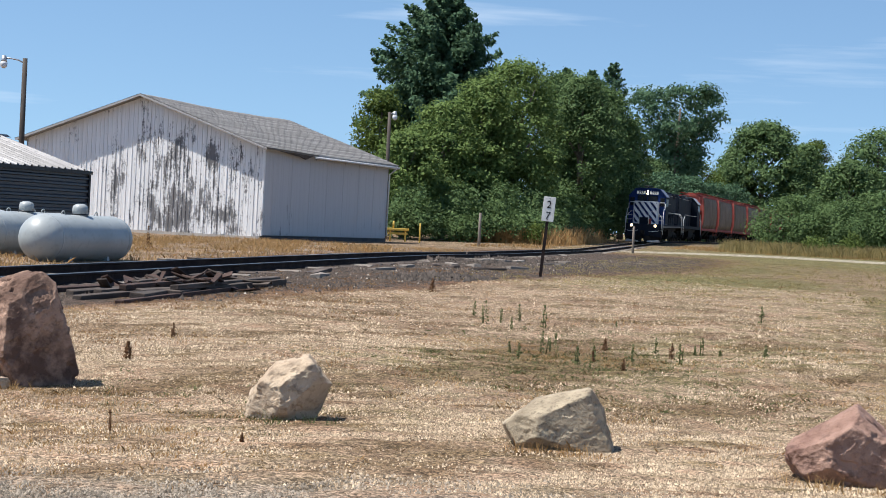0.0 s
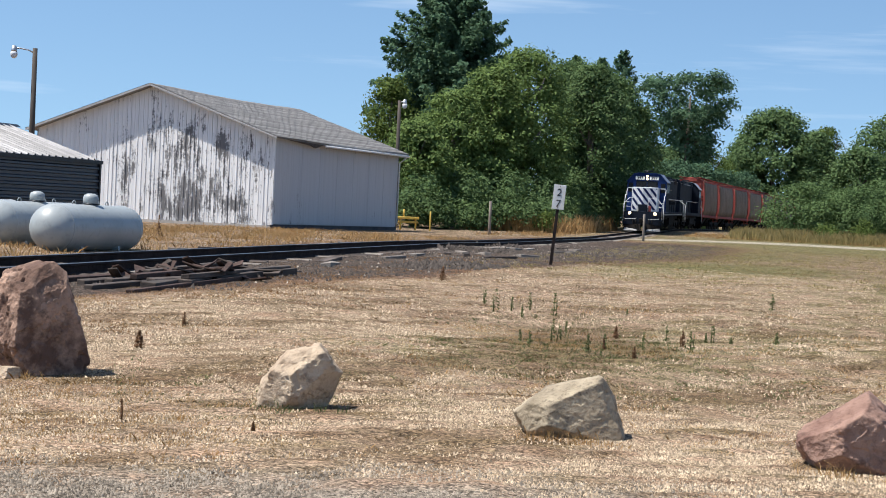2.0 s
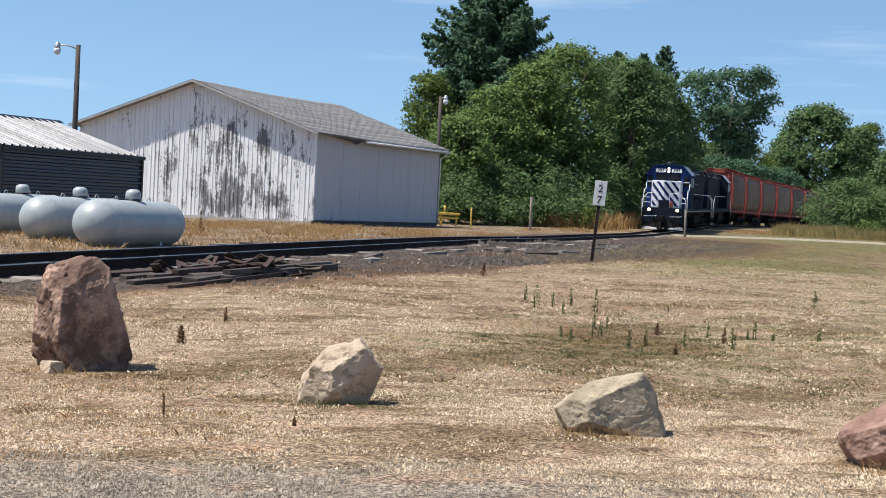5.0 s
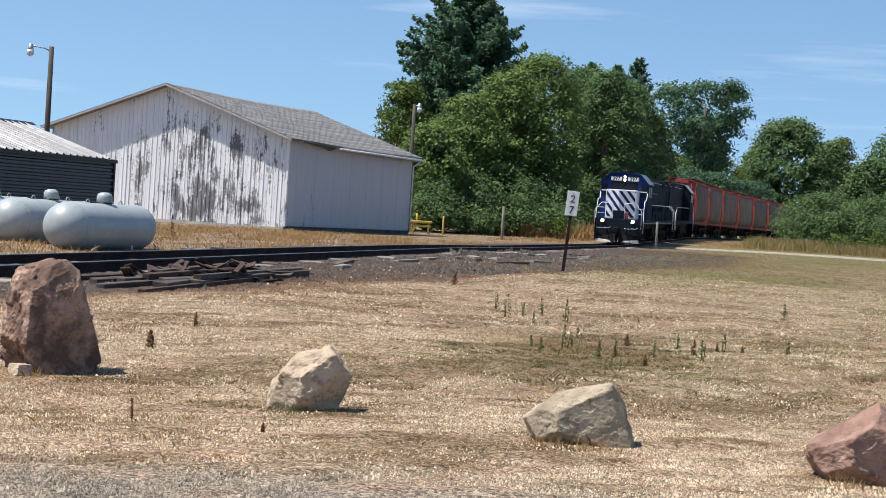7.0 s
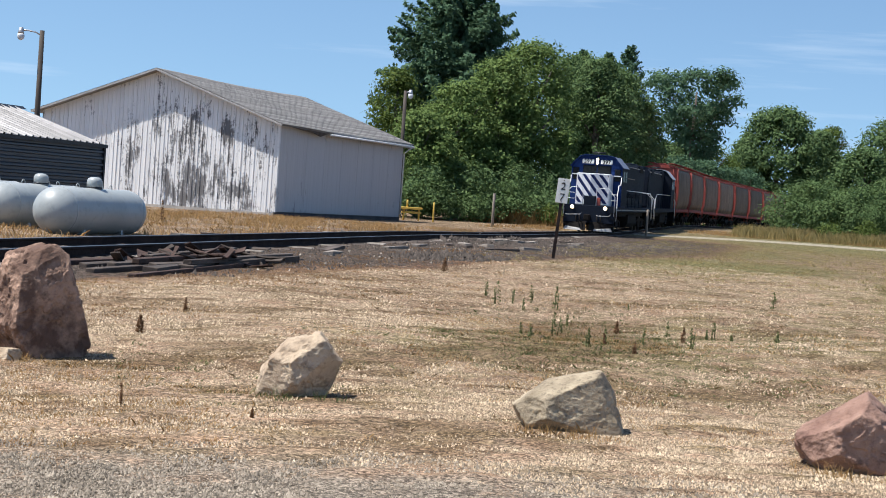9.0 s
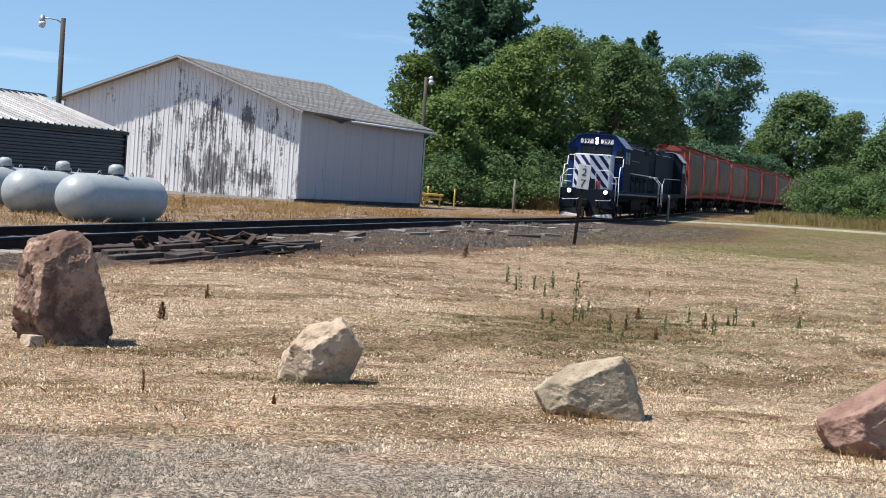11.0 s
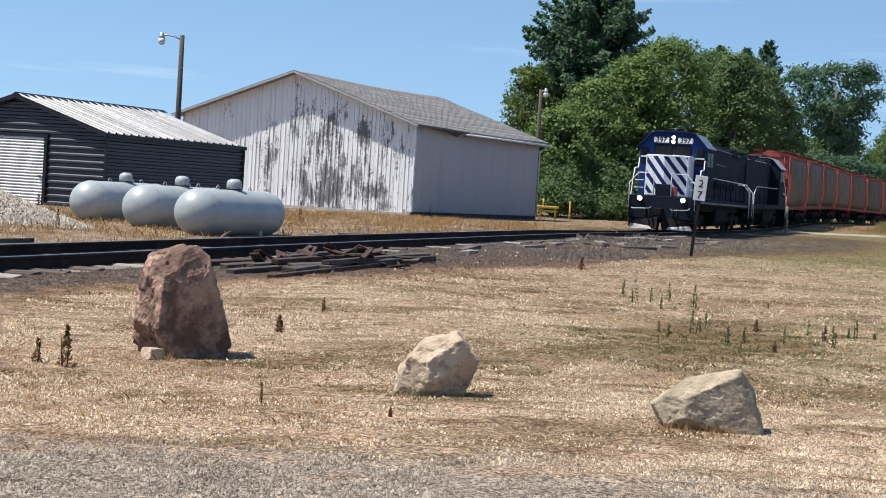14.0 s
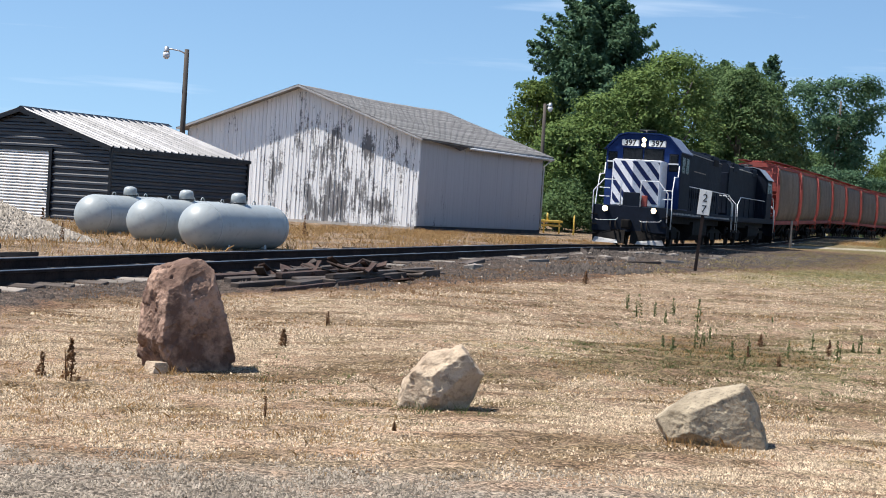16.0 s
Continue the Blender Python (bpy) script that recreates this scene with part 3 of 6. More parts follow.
    box(b, x1 + side + 0.003, x1 + side + 0.05, y0 + 6.2, y1 + 0.4, eave - 0.36, eave - 0.12)
    part("fascia", b, TRIM_GREY, o)
    # broken soffit: a dark gap with a hanging board
    b = B()
    prism(b, [(y0 - 0.3, eave - 0.12), (y0 + 5.8, eave - 0.20), (y0 + 4.6, eave - 0.46), (y0 + 3.9, eave - 0.34)], "x", x1 + 0.30, x1 + 0.38)
    part("loose_soffit_board", b, WOOD_DARK, o, "broken dark soffit board hanging down")
    b = B()
    tube(b, [(x1 + side + 0.11, y0 + 5.6, eave - 0.30), (x1 + side + 0.11, y1 + 0.5, eave - 0.26)], 0.06)
    g = part("gutter", b, DOOR_WHITE, o)
    b = B()
    tube(b, [(x1 + side + 0.1, y1 + 0.1, eave - 0.3), (x1 + 0.1, y1 - 0.05, eave - 0.7), (x1 + 0.08, y1 - 0.05, 0.3)], 0.05)
    part("downpipe", b, DOOR_WHITE, o)
    return o


barn()

# ---------------------------------------------------------------- charcoal garage
def garage():
    x0, x1, y0, y1 = -39.2, -32.0, 45.0, 53.45
    ridge, eave, apex = (x0 + x1) / 2, 2.50, 3.62
    o = thing("metal_garage", pose(0, 0, -0.05), "charcoal steel garage with ribbed grey roof and white roller door", "garage")
    slope = (apex - eave) / (ridge - x0)

    def roof_z(x):
        return apex - slope * abs(x - ridge)

    b = B()
    box(b, x0 - 0.15, x1 + 0.15, y0 - 0.15, y1 + 0.15, -0.25, 0.08)
    part("slab", b, CONCRETE, o)
    b = B()
    prism(b, [(x0 + 0.05, 0.08), (x1 - 0.05, 0.08), (x1 - 0.05, eave - 0.04), (ridge, apex - 0.06), (x0 + 0.05, eave - 0.04)], "y", y0 + 0.06, y1 - 0.05)
    part("wall", b, SHED_WALL, o)
    d0, d1, dt = -37.2, -34.42, 2.28
    # horizontal ribbed sheets: each course is a flat with a rounded rib
    def rib_course(xa, xb, z, h, axis):
        bb = B()
        prof = [(0, 0), (0, h), (0.012, h), (0.012, 0.145), (0.062, 0.10), (0.066, 0.04), (0.012, 0.01), (0.012, 0)]
        if axis == "x":
            prism(bb, [(y0 + 0.06 - p, z + q) for p, q in prof], "x", xa, xb)
        else:
            prism(bb, [(x1 - 0.06 + p, z + q) for p, q in prof], "y", xa, xb)
        return bb

    z, h = 0.1, 0.228
    while z < apex - 0.3:
        reach = min(1.0, (apex - 0.06 - z - 0.5 * h) / (apex - eave)) * (ridge - x0)
        xa, xb = max(x0 + 0.03, ridge - reach), min(x1 - 0.02, ridge + reach)
        if z + h < dt + 0.1:
            part("siding_sheet", rib_course(xa, d0 - 0.02, z, h, "x"), SHED_WALL, o)
            part("siding_sheet", rib_course(d1 + 0.02, xb, z, h, "x"), SHED_WALL, o)
        else:
            part("siding_sheet", rib_course(xa, xb, z, h, "x"), SHED_WALL, o)
        if z + h < eave:
            part("siding_sheet", rib_course(y0 + 0.02, y1 - 0.02, z, h, "y"), SHED_WALL, o)
        z += h
    door = thing("roller_door", pose(0, 0, 0), "", "")
    door.parent = o
    n = 22
    for k in range(n):
        b = B()
        za, zb = 0.09 + (dt - 0.09) * k / n, 0.09 + (dt - 0.09) * (k + 1) / n
        prism(b, [(y0 + 0.03, za), (y0 + 0.03, zb), (y0 - 0.005, zb - 0.004), (y0 - 0.03, (za + zb) / 2), (y0 - 0.005, za + 0.02)], "x", d0, d1)
        part("slat", b, DOOR_WHITE, door)
    for xa, xb, za, zb in ((d0 - 0.12, d0, 0.08, dt + 0.1), (d1, d1 + 0.12, 0.08, dt + 0.1), (d0, d1, dt, dt + 0.1)):
        b = B()
        box(b, xa, xb, y0 - 0.05, y0 + 0.02, za, zb)
        part("door_frame", b, SHED_TRIM, o)
    b = B()
    box(b, d1 - 0.18, d1 - 0.06, y0 - 0.07, y0 - 0.03, 1.0, 1.05)
    part("handle", b, BLACK, o)
    for xa, ya in ((x1, y0), (x0, y0), (x1, y1)):
        b = B()
        box(b, xa - 0.05, xa + 0.03, ya - 0.05, ya + 0.05, 0.05, eave)
        part("corner_trim", b, SHED_TRIM, o)
    # ribbed roof sheets
    wy = 0.42
    for s in (-1, 1):
        ex = (x1 + 0.07) if s > 0 else (x0 - 0.07)
        y = y0 - 0.12
        while y < y1 - 0.3:
            b = B()
            prof = [(0, 0), (0.05, 0.055), (0.10, 0.055), (0.15, 0), (wy, 0)]
            a = [b.verts.new((ridge, y + p, apex + 0.03 + q)) for p, q in prof]
            c = [b.verts.new((ex, y + p, roof_z(ex) + 0.03 + q)) for p, q in prof]
            a2 = [b.verts.new((v.co.x, v.co.y, v.co.z - 0.015)) for v in a]
            c2 = [b.verts.new((v.co.x, v.co.y, v.co.z - 0.015)) for v in c]
            for k in range(4):
                b.faces.new((a[k], a[k + 1], c[k + 1], c[k]))
                b.faces.new((a2[k], c2[k], c2[k + 1], a2[k + 1]))
                b.faces.new((c[k], c[k + 1], c2[k + 1], c2[k]))
            part("roof_sheet", b, SHED_ROOF, o)
            y += wy
        b = B()
        prism(b, [(ridge, apex + 0.05), (ex, roof_z(ex) + 0.05), (ex, roof_z(ex) - 0.10), (ridge, apex - 0.10)], "y", y0 - 0.17, y0 - 0.125)
        part("rake_trim", b, SHED_TRIM, o)
        b = B()
        box(b, ex - 0.02, ex + 0.02, y0 - 0.12, y1 + 0.06, roof_z(ex) - 0.10, roof_z(ex) + 0.02)
        part("eave_trim", b, SHED_TRIM, o)
    b = B()
    prism(b, [(ridge - 0.2, apex - 0.01), (ridge, apex + 0.10), (ridge + 0.2, apex - 0.01), (ridge, apex + 0.05)], "y", y0 - 0.14, y1 + 0.08)
    part("ridge_cap", b, SHED_TRIM, o)


garage()

# ---------------------------------------------------------------- gas tanks
def gas_tank():
    o = thing("gas_tank", pose(0, 0, 0), "pale grey steel gas tank lying on low feet in dry grass", "gas tank", "row of gas tanks")
    r, half = 0.51, 1.43
    prof = []
    for k in range(13):
        a = math.pi / 2 * k / 12
        prof.append((max(0.004, r * math.sin(a)), -half - 0.50 * math.cos(a)))
    prof += [(r, -half * 0.33), (r, half * 0.33)]
    for k in range(12, -1, -1):
        a = math.pi / 2 * k / 12
        prof.append((max(0.004, r * math.sin(a)), half + 0.50 * math.cos(a)))
    b = B()
    lathe(b, prof, 40, "y", (0, 0, r + 0.03))
    part("shell", b, TANK, o)
    for yy in (-half, half):
        b = B()
        lathe(b, [(r + 0.002, yy - 0.02), (r + 0.006, yy), (r + 0.002, yy + 0.02)], 40, "y", (0, 0, r + 0.03))
        part("weld_seam", b, TANK, o)
    b = B()
    lathe(b, [(0.17, 0), (0.17, 0.17), (0.15, 0.23), (0.08, 0.265), (0.005, 0.27)], 24, "z", (0, 0.05, 2 * r + 0.01))
    lid = part("valve_dome", b, TANK, o)
    b = B()
    lathe(b, [(0.176, 0), (0.176, 0.03)], 24, "z", (0, 0.05, 2 * r + 0.03))
    part("dome_rim", b, SHED_TRIM, lid)
    for yy in (-0.65, 0.35, 0.75):
        b = B()
        pts = [(0, yy + 0.07 * math.cos(a), 2 * r + 0.03 + 0.08 * math.sin(a)) for a in np.linspace(0, math.pi, 9)]
        tube(b, pts, 0.012, seg=6)
        part("lifting_eye", b, TANK, o)
    for yy in (-0.8, 0.8):
        for xx in (-0.25, 0.25):
            b = B()
            prism(b, [(xx - 0.10, -0.05), (xx + 0.10, -0.05), (xx + 0.07, 0.22), (xx - 0.07, 0.22)], "y", yy - 0.05, yy + 0.05)
            part("foot", b, TANK, o)
    return o


first = gas_tank()
first.matrix_basis = pose(-19.72, 32.56, -0.06, 0, 0, 1)
copy_thing(first, pose(-22.08, 34.09, -0.06, 0, 0, -1))
copy_thing(first, pose(-25.07, 36.1, -0.06, 0, 0, 0.5))


# ---------------------------------------------------------------- poles, posts, sign
def lamp_pole(x, y, height, arm, label):
    o = thing("lamp_pole", pose(x, y, lz(x, y)), label, "lamp pole", "yard lamps")
    b = B()
    tube(b, [(0, 0, -0.4), (0.01, 0, height * 0.5), (0, 0, height)], 0.15, 0.11, 12)
    part("pole", b, POLE_WOOD, o)
    ax, ay = arm
    b = B()
    tube(b, [(0, 0, height - 0.25), (ax * 0.3, ay * 0.3, height - 0.10), (ax * 0.7, ay * 0.7, height - 0.04), (ax, ay, height - 0.06)], 0.035, seg=8)
    part("arm", b, ALU, o)
    b = B()
    lathe(b, [(0.05, 0.30), (0.10, 0.28), (0.13, 0.10), (0.15, 0.0)], 20, "z", (ax, ay, height - 0.22))
    part("lamp_hood", b, ALU, o)
    b = B()
    lathe(b, [(0.155, 0.0), (0.17, -0.10), (0.14, -0.24), (0.06, -0.30), (0.005, -0.31)], 20, "z", (ax, ay, height - 0.22))
    part("globe", b, LAMP_GLASS, o)


lamp_pole(-44.85, 68.65, 8.05, (-0.85, -0.45), "tall dark wooden pole with an arm yard lamp")
lamp_pole(-40.25, 104.5, 8.5, (0.35, 0.05), "dark wooden pole with a short yard lamp behind the barn")


def mile_sign():
    x, y = -11.73, 41.7
    o = thing("mile_sign", pose(x, y, lz(x, y), 0, 4.2, 16.0), "white number sign on a leaning dark metal post", "sign")
    b = B()
    prism(b, [(-0.04, -0.02), (0.04, -0.02), (0.04, 0.0), (0.015, 0.0), (0.015, 0.04), (-0.015, 0.04), (-0.015, 0.0), (-0.04, 0.0)], "z", -0.4, 1.50)
    part("post", b, RAIL_STEEL, o)
    b = B()
    box(b, -0.155, 0.155, -0.035, -0.022, 1.42, 2.05, 0.006)
    plate = part("plate", b, SIGN_WHITE, o)
    for ch, z in (("2", 1.76), ("7", 1.48)):
        cu = bpy.data.curves.new("digit", "FONT")
        cu.body, cu.size, cu.align_x, cu.extrude = ch, 0.27, "CENTER", 0.002
        tmp = bpy.data.objects.new("tmp", cu)
        me = bpy.data.meshes.new_from_object(tmp)
        bpy.data.objects.remove(tmp)
        me.materials.clear()
        me.materials.append(BLACK)
        d = part("digit", me, None, plate)
        d.matrix_basis = pose(0, -0.038, z, 90, 0, 0)
    for z in (1.47, 2.0):
        b = B()
        lathe(b, [(0.012, -0.04), (0.01, -0.045)], 8, "y", (0, 0, z))
        part("bolt", b, RUST, plate)


mile_sign()


def post(x, y, h, r, mat, label, lean=(0, 0)):
    b = B()
    tube(b, [(0, 0, -0.3), (lean[0] * 0.5, lean[1] * 0.5, h * 0.5), (lean[0], lean[1], h)], r, r * 0.9, 8)
    bmesh.ops.bevel(b, geom=[e for e in b.edges if e.calc_length() < r], offset=r * 0.1, segments=1, affect="EDGES")
    solid("fence_post", b, mat, label, "post", "lone posts", m=pose(x, y, lz(x, y)))


post(-24.25, 108.0, 1.75, 0.085, POST_WOOD, "grey weathered wooden post beside the track")
post(-33.2, 103.2, 2.15, 0.10, POST_WOOD, "grey weathered wooden post before the trees")
post(-37.6, 104.2, 1.30, 0.06, YELLOW, "yellow steel guard post beside the barn", (0, 0))


def valve_stand():
    x, y = -39.3, 104.6
    o = thing("valve_stand", pose(x, y, lz(x, y), 0, 0, 24), "yellow steel valve stand beside the barn", "valve stand")
    for xx in (-0.5, 0.5):
        b = B()
        tube(b, [(xx, 0, -0.2), (xx, 0, 0.8)], 0.06)
        part("leg", b, YELLOW, o)
    b = B()
    box(b, -0.72, 0.72, -0.14, 0.14, 0.72, 0.88, 0.03)
    part("crossbar", b, YELLOW, o)
    b = B()
    box(b, -0.66, 0.66, -0.10, 0.10, 0.46, 0.60, 0.03)
    part("lower_bar", b, YELLOW, o)
    b = B()
    tube(b, [(-0.30, 0, 0.86), (-0.30, 0, 1.35)], 0.06)
    part("riser", b, YELLOW, o)


valve_stand()

# ---------------------------------------------------------------- boulders
def boulder(name, m, size, mat, label, cuts, seed, rough=0.05, fine=6):
    """A block of stone: a ball cut by flat planes (way, distance), then weathered."""
    b = B()
    bmesh.ops.create_icosphere(b, subdivisions=fine, radius=1.0)
    off = Vector((seed * 7.3, seed * 3.1, seed * 1.7))
    planes = [(Vector(way).normalized(), dist / Vector(way).length) for way, dist in cuts]
    for v in b.verts:
        d = v.co.normalized()
        r = 1.35
        for w, dist in planes:
            k = d.dot(w)
            if k > 0.01:
                r = min(r, dist / k)
        p = d * r
        broad = noise.fractal(p * 1.6 + off, 0.9, 2.1, 3)
        # broken skin in some places, smooth in others
        patch = min(1.0, max(0.0, 0.5 + 1.6 * noise.noise(p * 1.5 - off)))
        ridge = 1 - abs(noise.noise(p * 4.5 + off * 0.7)) * 2
        grit = noise.fractal(p * 13 + off, 0.8, 2.1, 4)
        chip = noise.noise(p * 2.6 + off * 1.3) + 0.3 * noise.noise(p * 8.0 - off)
        ledge = min(1.0, max(0.0, (chip - 0.16) / 0.06))
        r *= 1 + rough * (0.55 * broad + patch * (0.55 * ridge + 0.35 * grit) + 0.10 * grit - 0.9 * ledge)
        v.co = Vector((d.x * r * size[0], d.y * r * size[1], d.z * r * size[2]))
    for f in b.faces:
        f.smooth = True
    return solid(name, b, mat, label, "boulder", "row of boulders", m=m)


# poses face the road: x to the right along the row, y away from it
boulder("boulder", pose(-6.33, 9.86, 0.352, 0, -3.5, 33), (0.31, 0.28, 0.39), ROCK_PINK, "tall pink-brown granite boulder standing on end in dry grass",
        [((-0.2, -0.10, 0.98), 0.90), ((0.46, 0.1, 0.89), 1.0), ((0.957, 0.05, 0.28), 0.83), ((0.90, -0.50, 0.16), 0.86), ((-0.89, 0, 0.455), 0.98), ((-0.994, -0.1, 0.109), 0.95), ((-0.75, -0.45, -0.62), 1.02), ((-0.78, -0.58, 0.20), 0.80),
         ((0.50, -0.90, -0.12), 0.62), ((0.12, -0.96, 0.10), 0.72), ((-0.26, -0.62, 0.78), 0.92), ((0.30, -0.75, 0.62), 0.86), ((0, 1, 0.1), 0.85), ((-0.7, 0.7, 0.1), 0.9), ((0, 0, -1), 1.05)], 1, 0.072, 7)
boulder("boulder", pose(-4.12, 9.27, 0.158, 0, -3.5, 24), (0.235, 0.21, 0.205), ROCK_TAN, "rounded tan granite boulder leaning in the gravel",
        [((-0.27, 0.0, 0.96), 0.84), ((0.835, 0, 0.55), 0.97), ((0.92, -0.15, -0.387), 0.86), ((-0.753, 0, 0.658), 0.76), ((-0.968, -0.1, 0.25), 0.88), ((-0.30, -0.66, 0.68), 0.74), ((-0.62, -0.78, -0.10), 0.74), ((0.30, -0.95, 0.0), 0.66), ((0.62, -0.70, -0.40), 0.62),
         ((-0.1, -0.85, -0.55), 0.84), ((0, 1, 0), 0.85), ((0, 0, -1), 1.15)], 2, 0.062, 6)
boulder("boulder", pose(-2.37, 8.93, 0.150, 0, -3.5, 15), (0.292, 0.24, 0.190), ROCK_GREY, "low grey-tan speckled granite boulder with a sloping top",
        [((-0.753, 0.0, 0.658), 0.76), ((-0.28, 0.05, 0.96), 0.80), ((0.90, 0.1, 0.436), 0.98), ((0.987, -0.05, 0.159), 0.88), ((0.86, -0.50, 0.22), 0.84), ((-0.34, -0.45, 0.83), 0.70), ((0.36, -0.93, 0.05), 0.60), ((-0.62, -0.72, 0.10), 0.80),
         ((-0.10, -0.72, -0.68), 0.80), ((-0.95, -0.1, -0.316), 0.96), ((0, 1, 0.2), 0.75), ((0, 0, -1), 1.0)], 3, 0.030, 6)
boulder("boulder", pose(-0.80, 8.65, 0.172, 0, -3.0, 5), (0.30, 0.26, 0.220), ROCK_RED, "reddish granite boulder with a pale broken top",
        [((-0.63, 0.02, 0.776), 0.71), ((-0.56, -0.36, 0.75), 0.66), ((0.797, -0.05, 0.604), 0.72), ((0.62, -0.62, 0.48), 0.72), ((0.40, -0.91, -0.05), 0.56), ((-0.45, -0.88, 0.0), 0.74), ((-0.08, -0.76, -0.65), 0.74), ((-0.857, -0.2, -0.514), 0.95), ((1, 0, 0), 1.05),
         ((-1, 0.1, 0.1), 0.99), ((0, 1, 0), 0.85), ((0, 0, -1), 1.1)], 4, 0.048, 6)
boulder("stone", pose(-6.33, 9.53, 0.02, 0, 0, 10), (0.07, 0.05, 0.045), ROCK_TAN, "small pale stone at the foot of the tall boulder", [((0, 0, 1), 0.7), ((-1, -1, 0.3), 0.8), ((1, -0.6, 0.2), 0.85)], 6, 0.08)["category"] = "stone"

# ---------------------------------------------------------------- the track
def track_point(y, side=0.0):
    """A place beside the track's middle line, and its heading."""
    d = 0.5
    slope = (float(track_x(y + d)) - float(track_x(y - d))) / (2 * d)
    n = math.hypot(1, slope)
    x = float(track_x(y)) + side / n
    return Vector((x, y - side * slope / n, lz(float(track_x(y)), y))), -math.degrees(math.atan(slope))


RAIL_UP = 0.17


def track():
    o = thing("railway_track", pose(0, 0, 0), "old railway track of dark rails on weathered wooden ties", "railway track", kind="structure")
    rail_profile = [(-0.07, 0), (0.07, 0), (0.07, 0.012), (0.012, 0.03), (0.010, 0.115), (0.034, 0.125), (0.034, 0.155), (-0.034, 0.155), (-0.034, 0.125), (-0.010, 0.115), (-0.012, 0.03), (-0.07, 0.012)]
    ys = np.concatenate([np.arange(-12, 60, 1.5), np.arange(60, 330, 4)])
    for s in (-1, 1):
        for name, prof, mat in (("rail", rail_profile, RAIL_STEEL), ("rail_head", [(-0.030, 0.1555), (0.030, 0.1555), (0.026, 0.163), (-0.026, 0.163)], RAIL_TOP)):
            b = B()
            rows = []
            for y in ys:
                p, rz = track_point(y, s * 0.7525)
                wob = 0.003 * noise.noise(Vector((y * 0.25, s, 0)))
                m = pose(p.x + wob, p.y, p.z + 0.01 + wob * 0.4, 0, 0, rz)
                rows.append([b.verts.new(m @ Vector((q, 0, h))) for q, h in prof])
            k = len(prof)
            for q, w in zip(rows, rows[1:]):
                for i in range(k):
                    b.faces.new((q[i], q[(i + 1) % k], w[(i + 1) % k], w[i]))
            part(name, b, mat, o)
    rng = random.Random(8)
    meshes = []
    for k in range(5):
        b = B()
        box(b, -1.28, 1.28, -0.11, 0.11, -0.14, 0.02, 0.015)
        for v in b.verts:
            v.co += 0.02 * Vector((noise.noise(v.co * 3 + Vector((k, 0, 0))), noise.noise(v.co * 4 + Vector((0, k, 0))), noise.noise(v.co * 5)))
        meshes.append(to_mesh("tie", b, TIE if k < 3 else TIE_GREY))
    y = 6.0
    while y < 130:
        p, rz = track_point(y, rng.uniform(-0.12, 0.12))
        part("tie", rng.choice(meshes), None, o).matrix_basis = pose(p.x, p.y, p.z - 0.005 + rng.uniform(-0.015, 0.01), 0, rng.uniform(-1, 1), rz + rng.uniform(-3, 3))
        y += rng.uniform(0.50, 0.60)


track()


def loose_tie(x, y, z, rz, long, mat, label, tilt=0.0, group="discarded ties", wide=0.11, high=0.17):
    b = B()
    box(b, -long / 2, long / 2, -wide, wide, 0.0, high, 0.012)
    for v in b.verts:
        v.co += 0.03 * Vector((noise.noise(v.co * 2.3 + Vector((x, 0, 0))), noise.noise(v.co * 3 + Vector((0, y, 0))), noise.noise(v.co * 4 + Vector((0, 0, x)))))
    solid("railway_tie", b, mat, label, "tie", group, m=pose(x, y, lz(x, y) + z, 0, tilt, rz))


def discarded_ties():
    rng = random.Random(21)
    for k in range(4):
        p, rz = track_point(20.5 + 1.3 * k, 2.5 + 0.5 * rng.random())
        loose_tie(p.x, p.y, -0.08, rz + 90 + rng.uniform(-12, 12), rng.uniform(1.8, 2.6), TIE, "dark creosoted tie thrown down beside the rail", rng.uniform(-2, 2))
    # long old timbers laid along both sides of the track
    for k in range(9):
        p, rz = track_point(23.0 + rng.uniform(-1.6, 1.6), 1.55 + 0.16 * k)
        loose_tie(p.x, p.y, 0.0 + 0.07 * (k % 3 == 1) - 0.02 * (k > 5), rz + 90 + rng.uniform(-2.5, 2.5), rng.uniform(4.5, 7.5), TIE if k % 4 else RUST, "long dark timber laid along the rail", rng.uniform(-0.6, 0.6), "long timbers by the track", 0.06, 0.075)
    for k in range(7):
        p, rz = track_point(16.5 + rng.uniform(-2.0, 2.0), -1.6 - 0.20 * k)
        loose_tie(p.x, p.y, 0.02 + 0.035 * k, rz + 90 + rng.uniform(-2, 2), rng.uniform(5, 8), TIE, "long dark timber stacked on the far side of the track", 0.3, "long timbers by the track", 0.07, 0.08)
    for k in range(9):
        p, rz = track_point(rng.uniform(38, 76), rng.uniform(1.8, 4.6))
        loose_tie(p.x, p.y, -0.06, rz + rng.uniform(40, 120), rng.uniform(0.7, 1.9), rng.choice((TIE_GREY, TIE_GREY, TIE)), "silvered broken plank lying among the cinders", rng.uniform(-3, 3), wide=0.10, high=0.12)
    for k in range(20):
        y = rng.uniform(24, 60)
        p, rz = track_point(y, rng.choice((-1, 1, 1)) * rng.uniform(1.6, 2.2 + 0.01 * y))
        loose_tie(p.x, p.y, -0.11, rz + 90 + rng.uniform(-14, 14), rng.uniform(0.9, 2.5), rng.choice((TIE, TIE_GREY, TIE_GREY)), "old weathered tie lying loose by the track", rng.uniform(-2, 2))


discarded_ties()


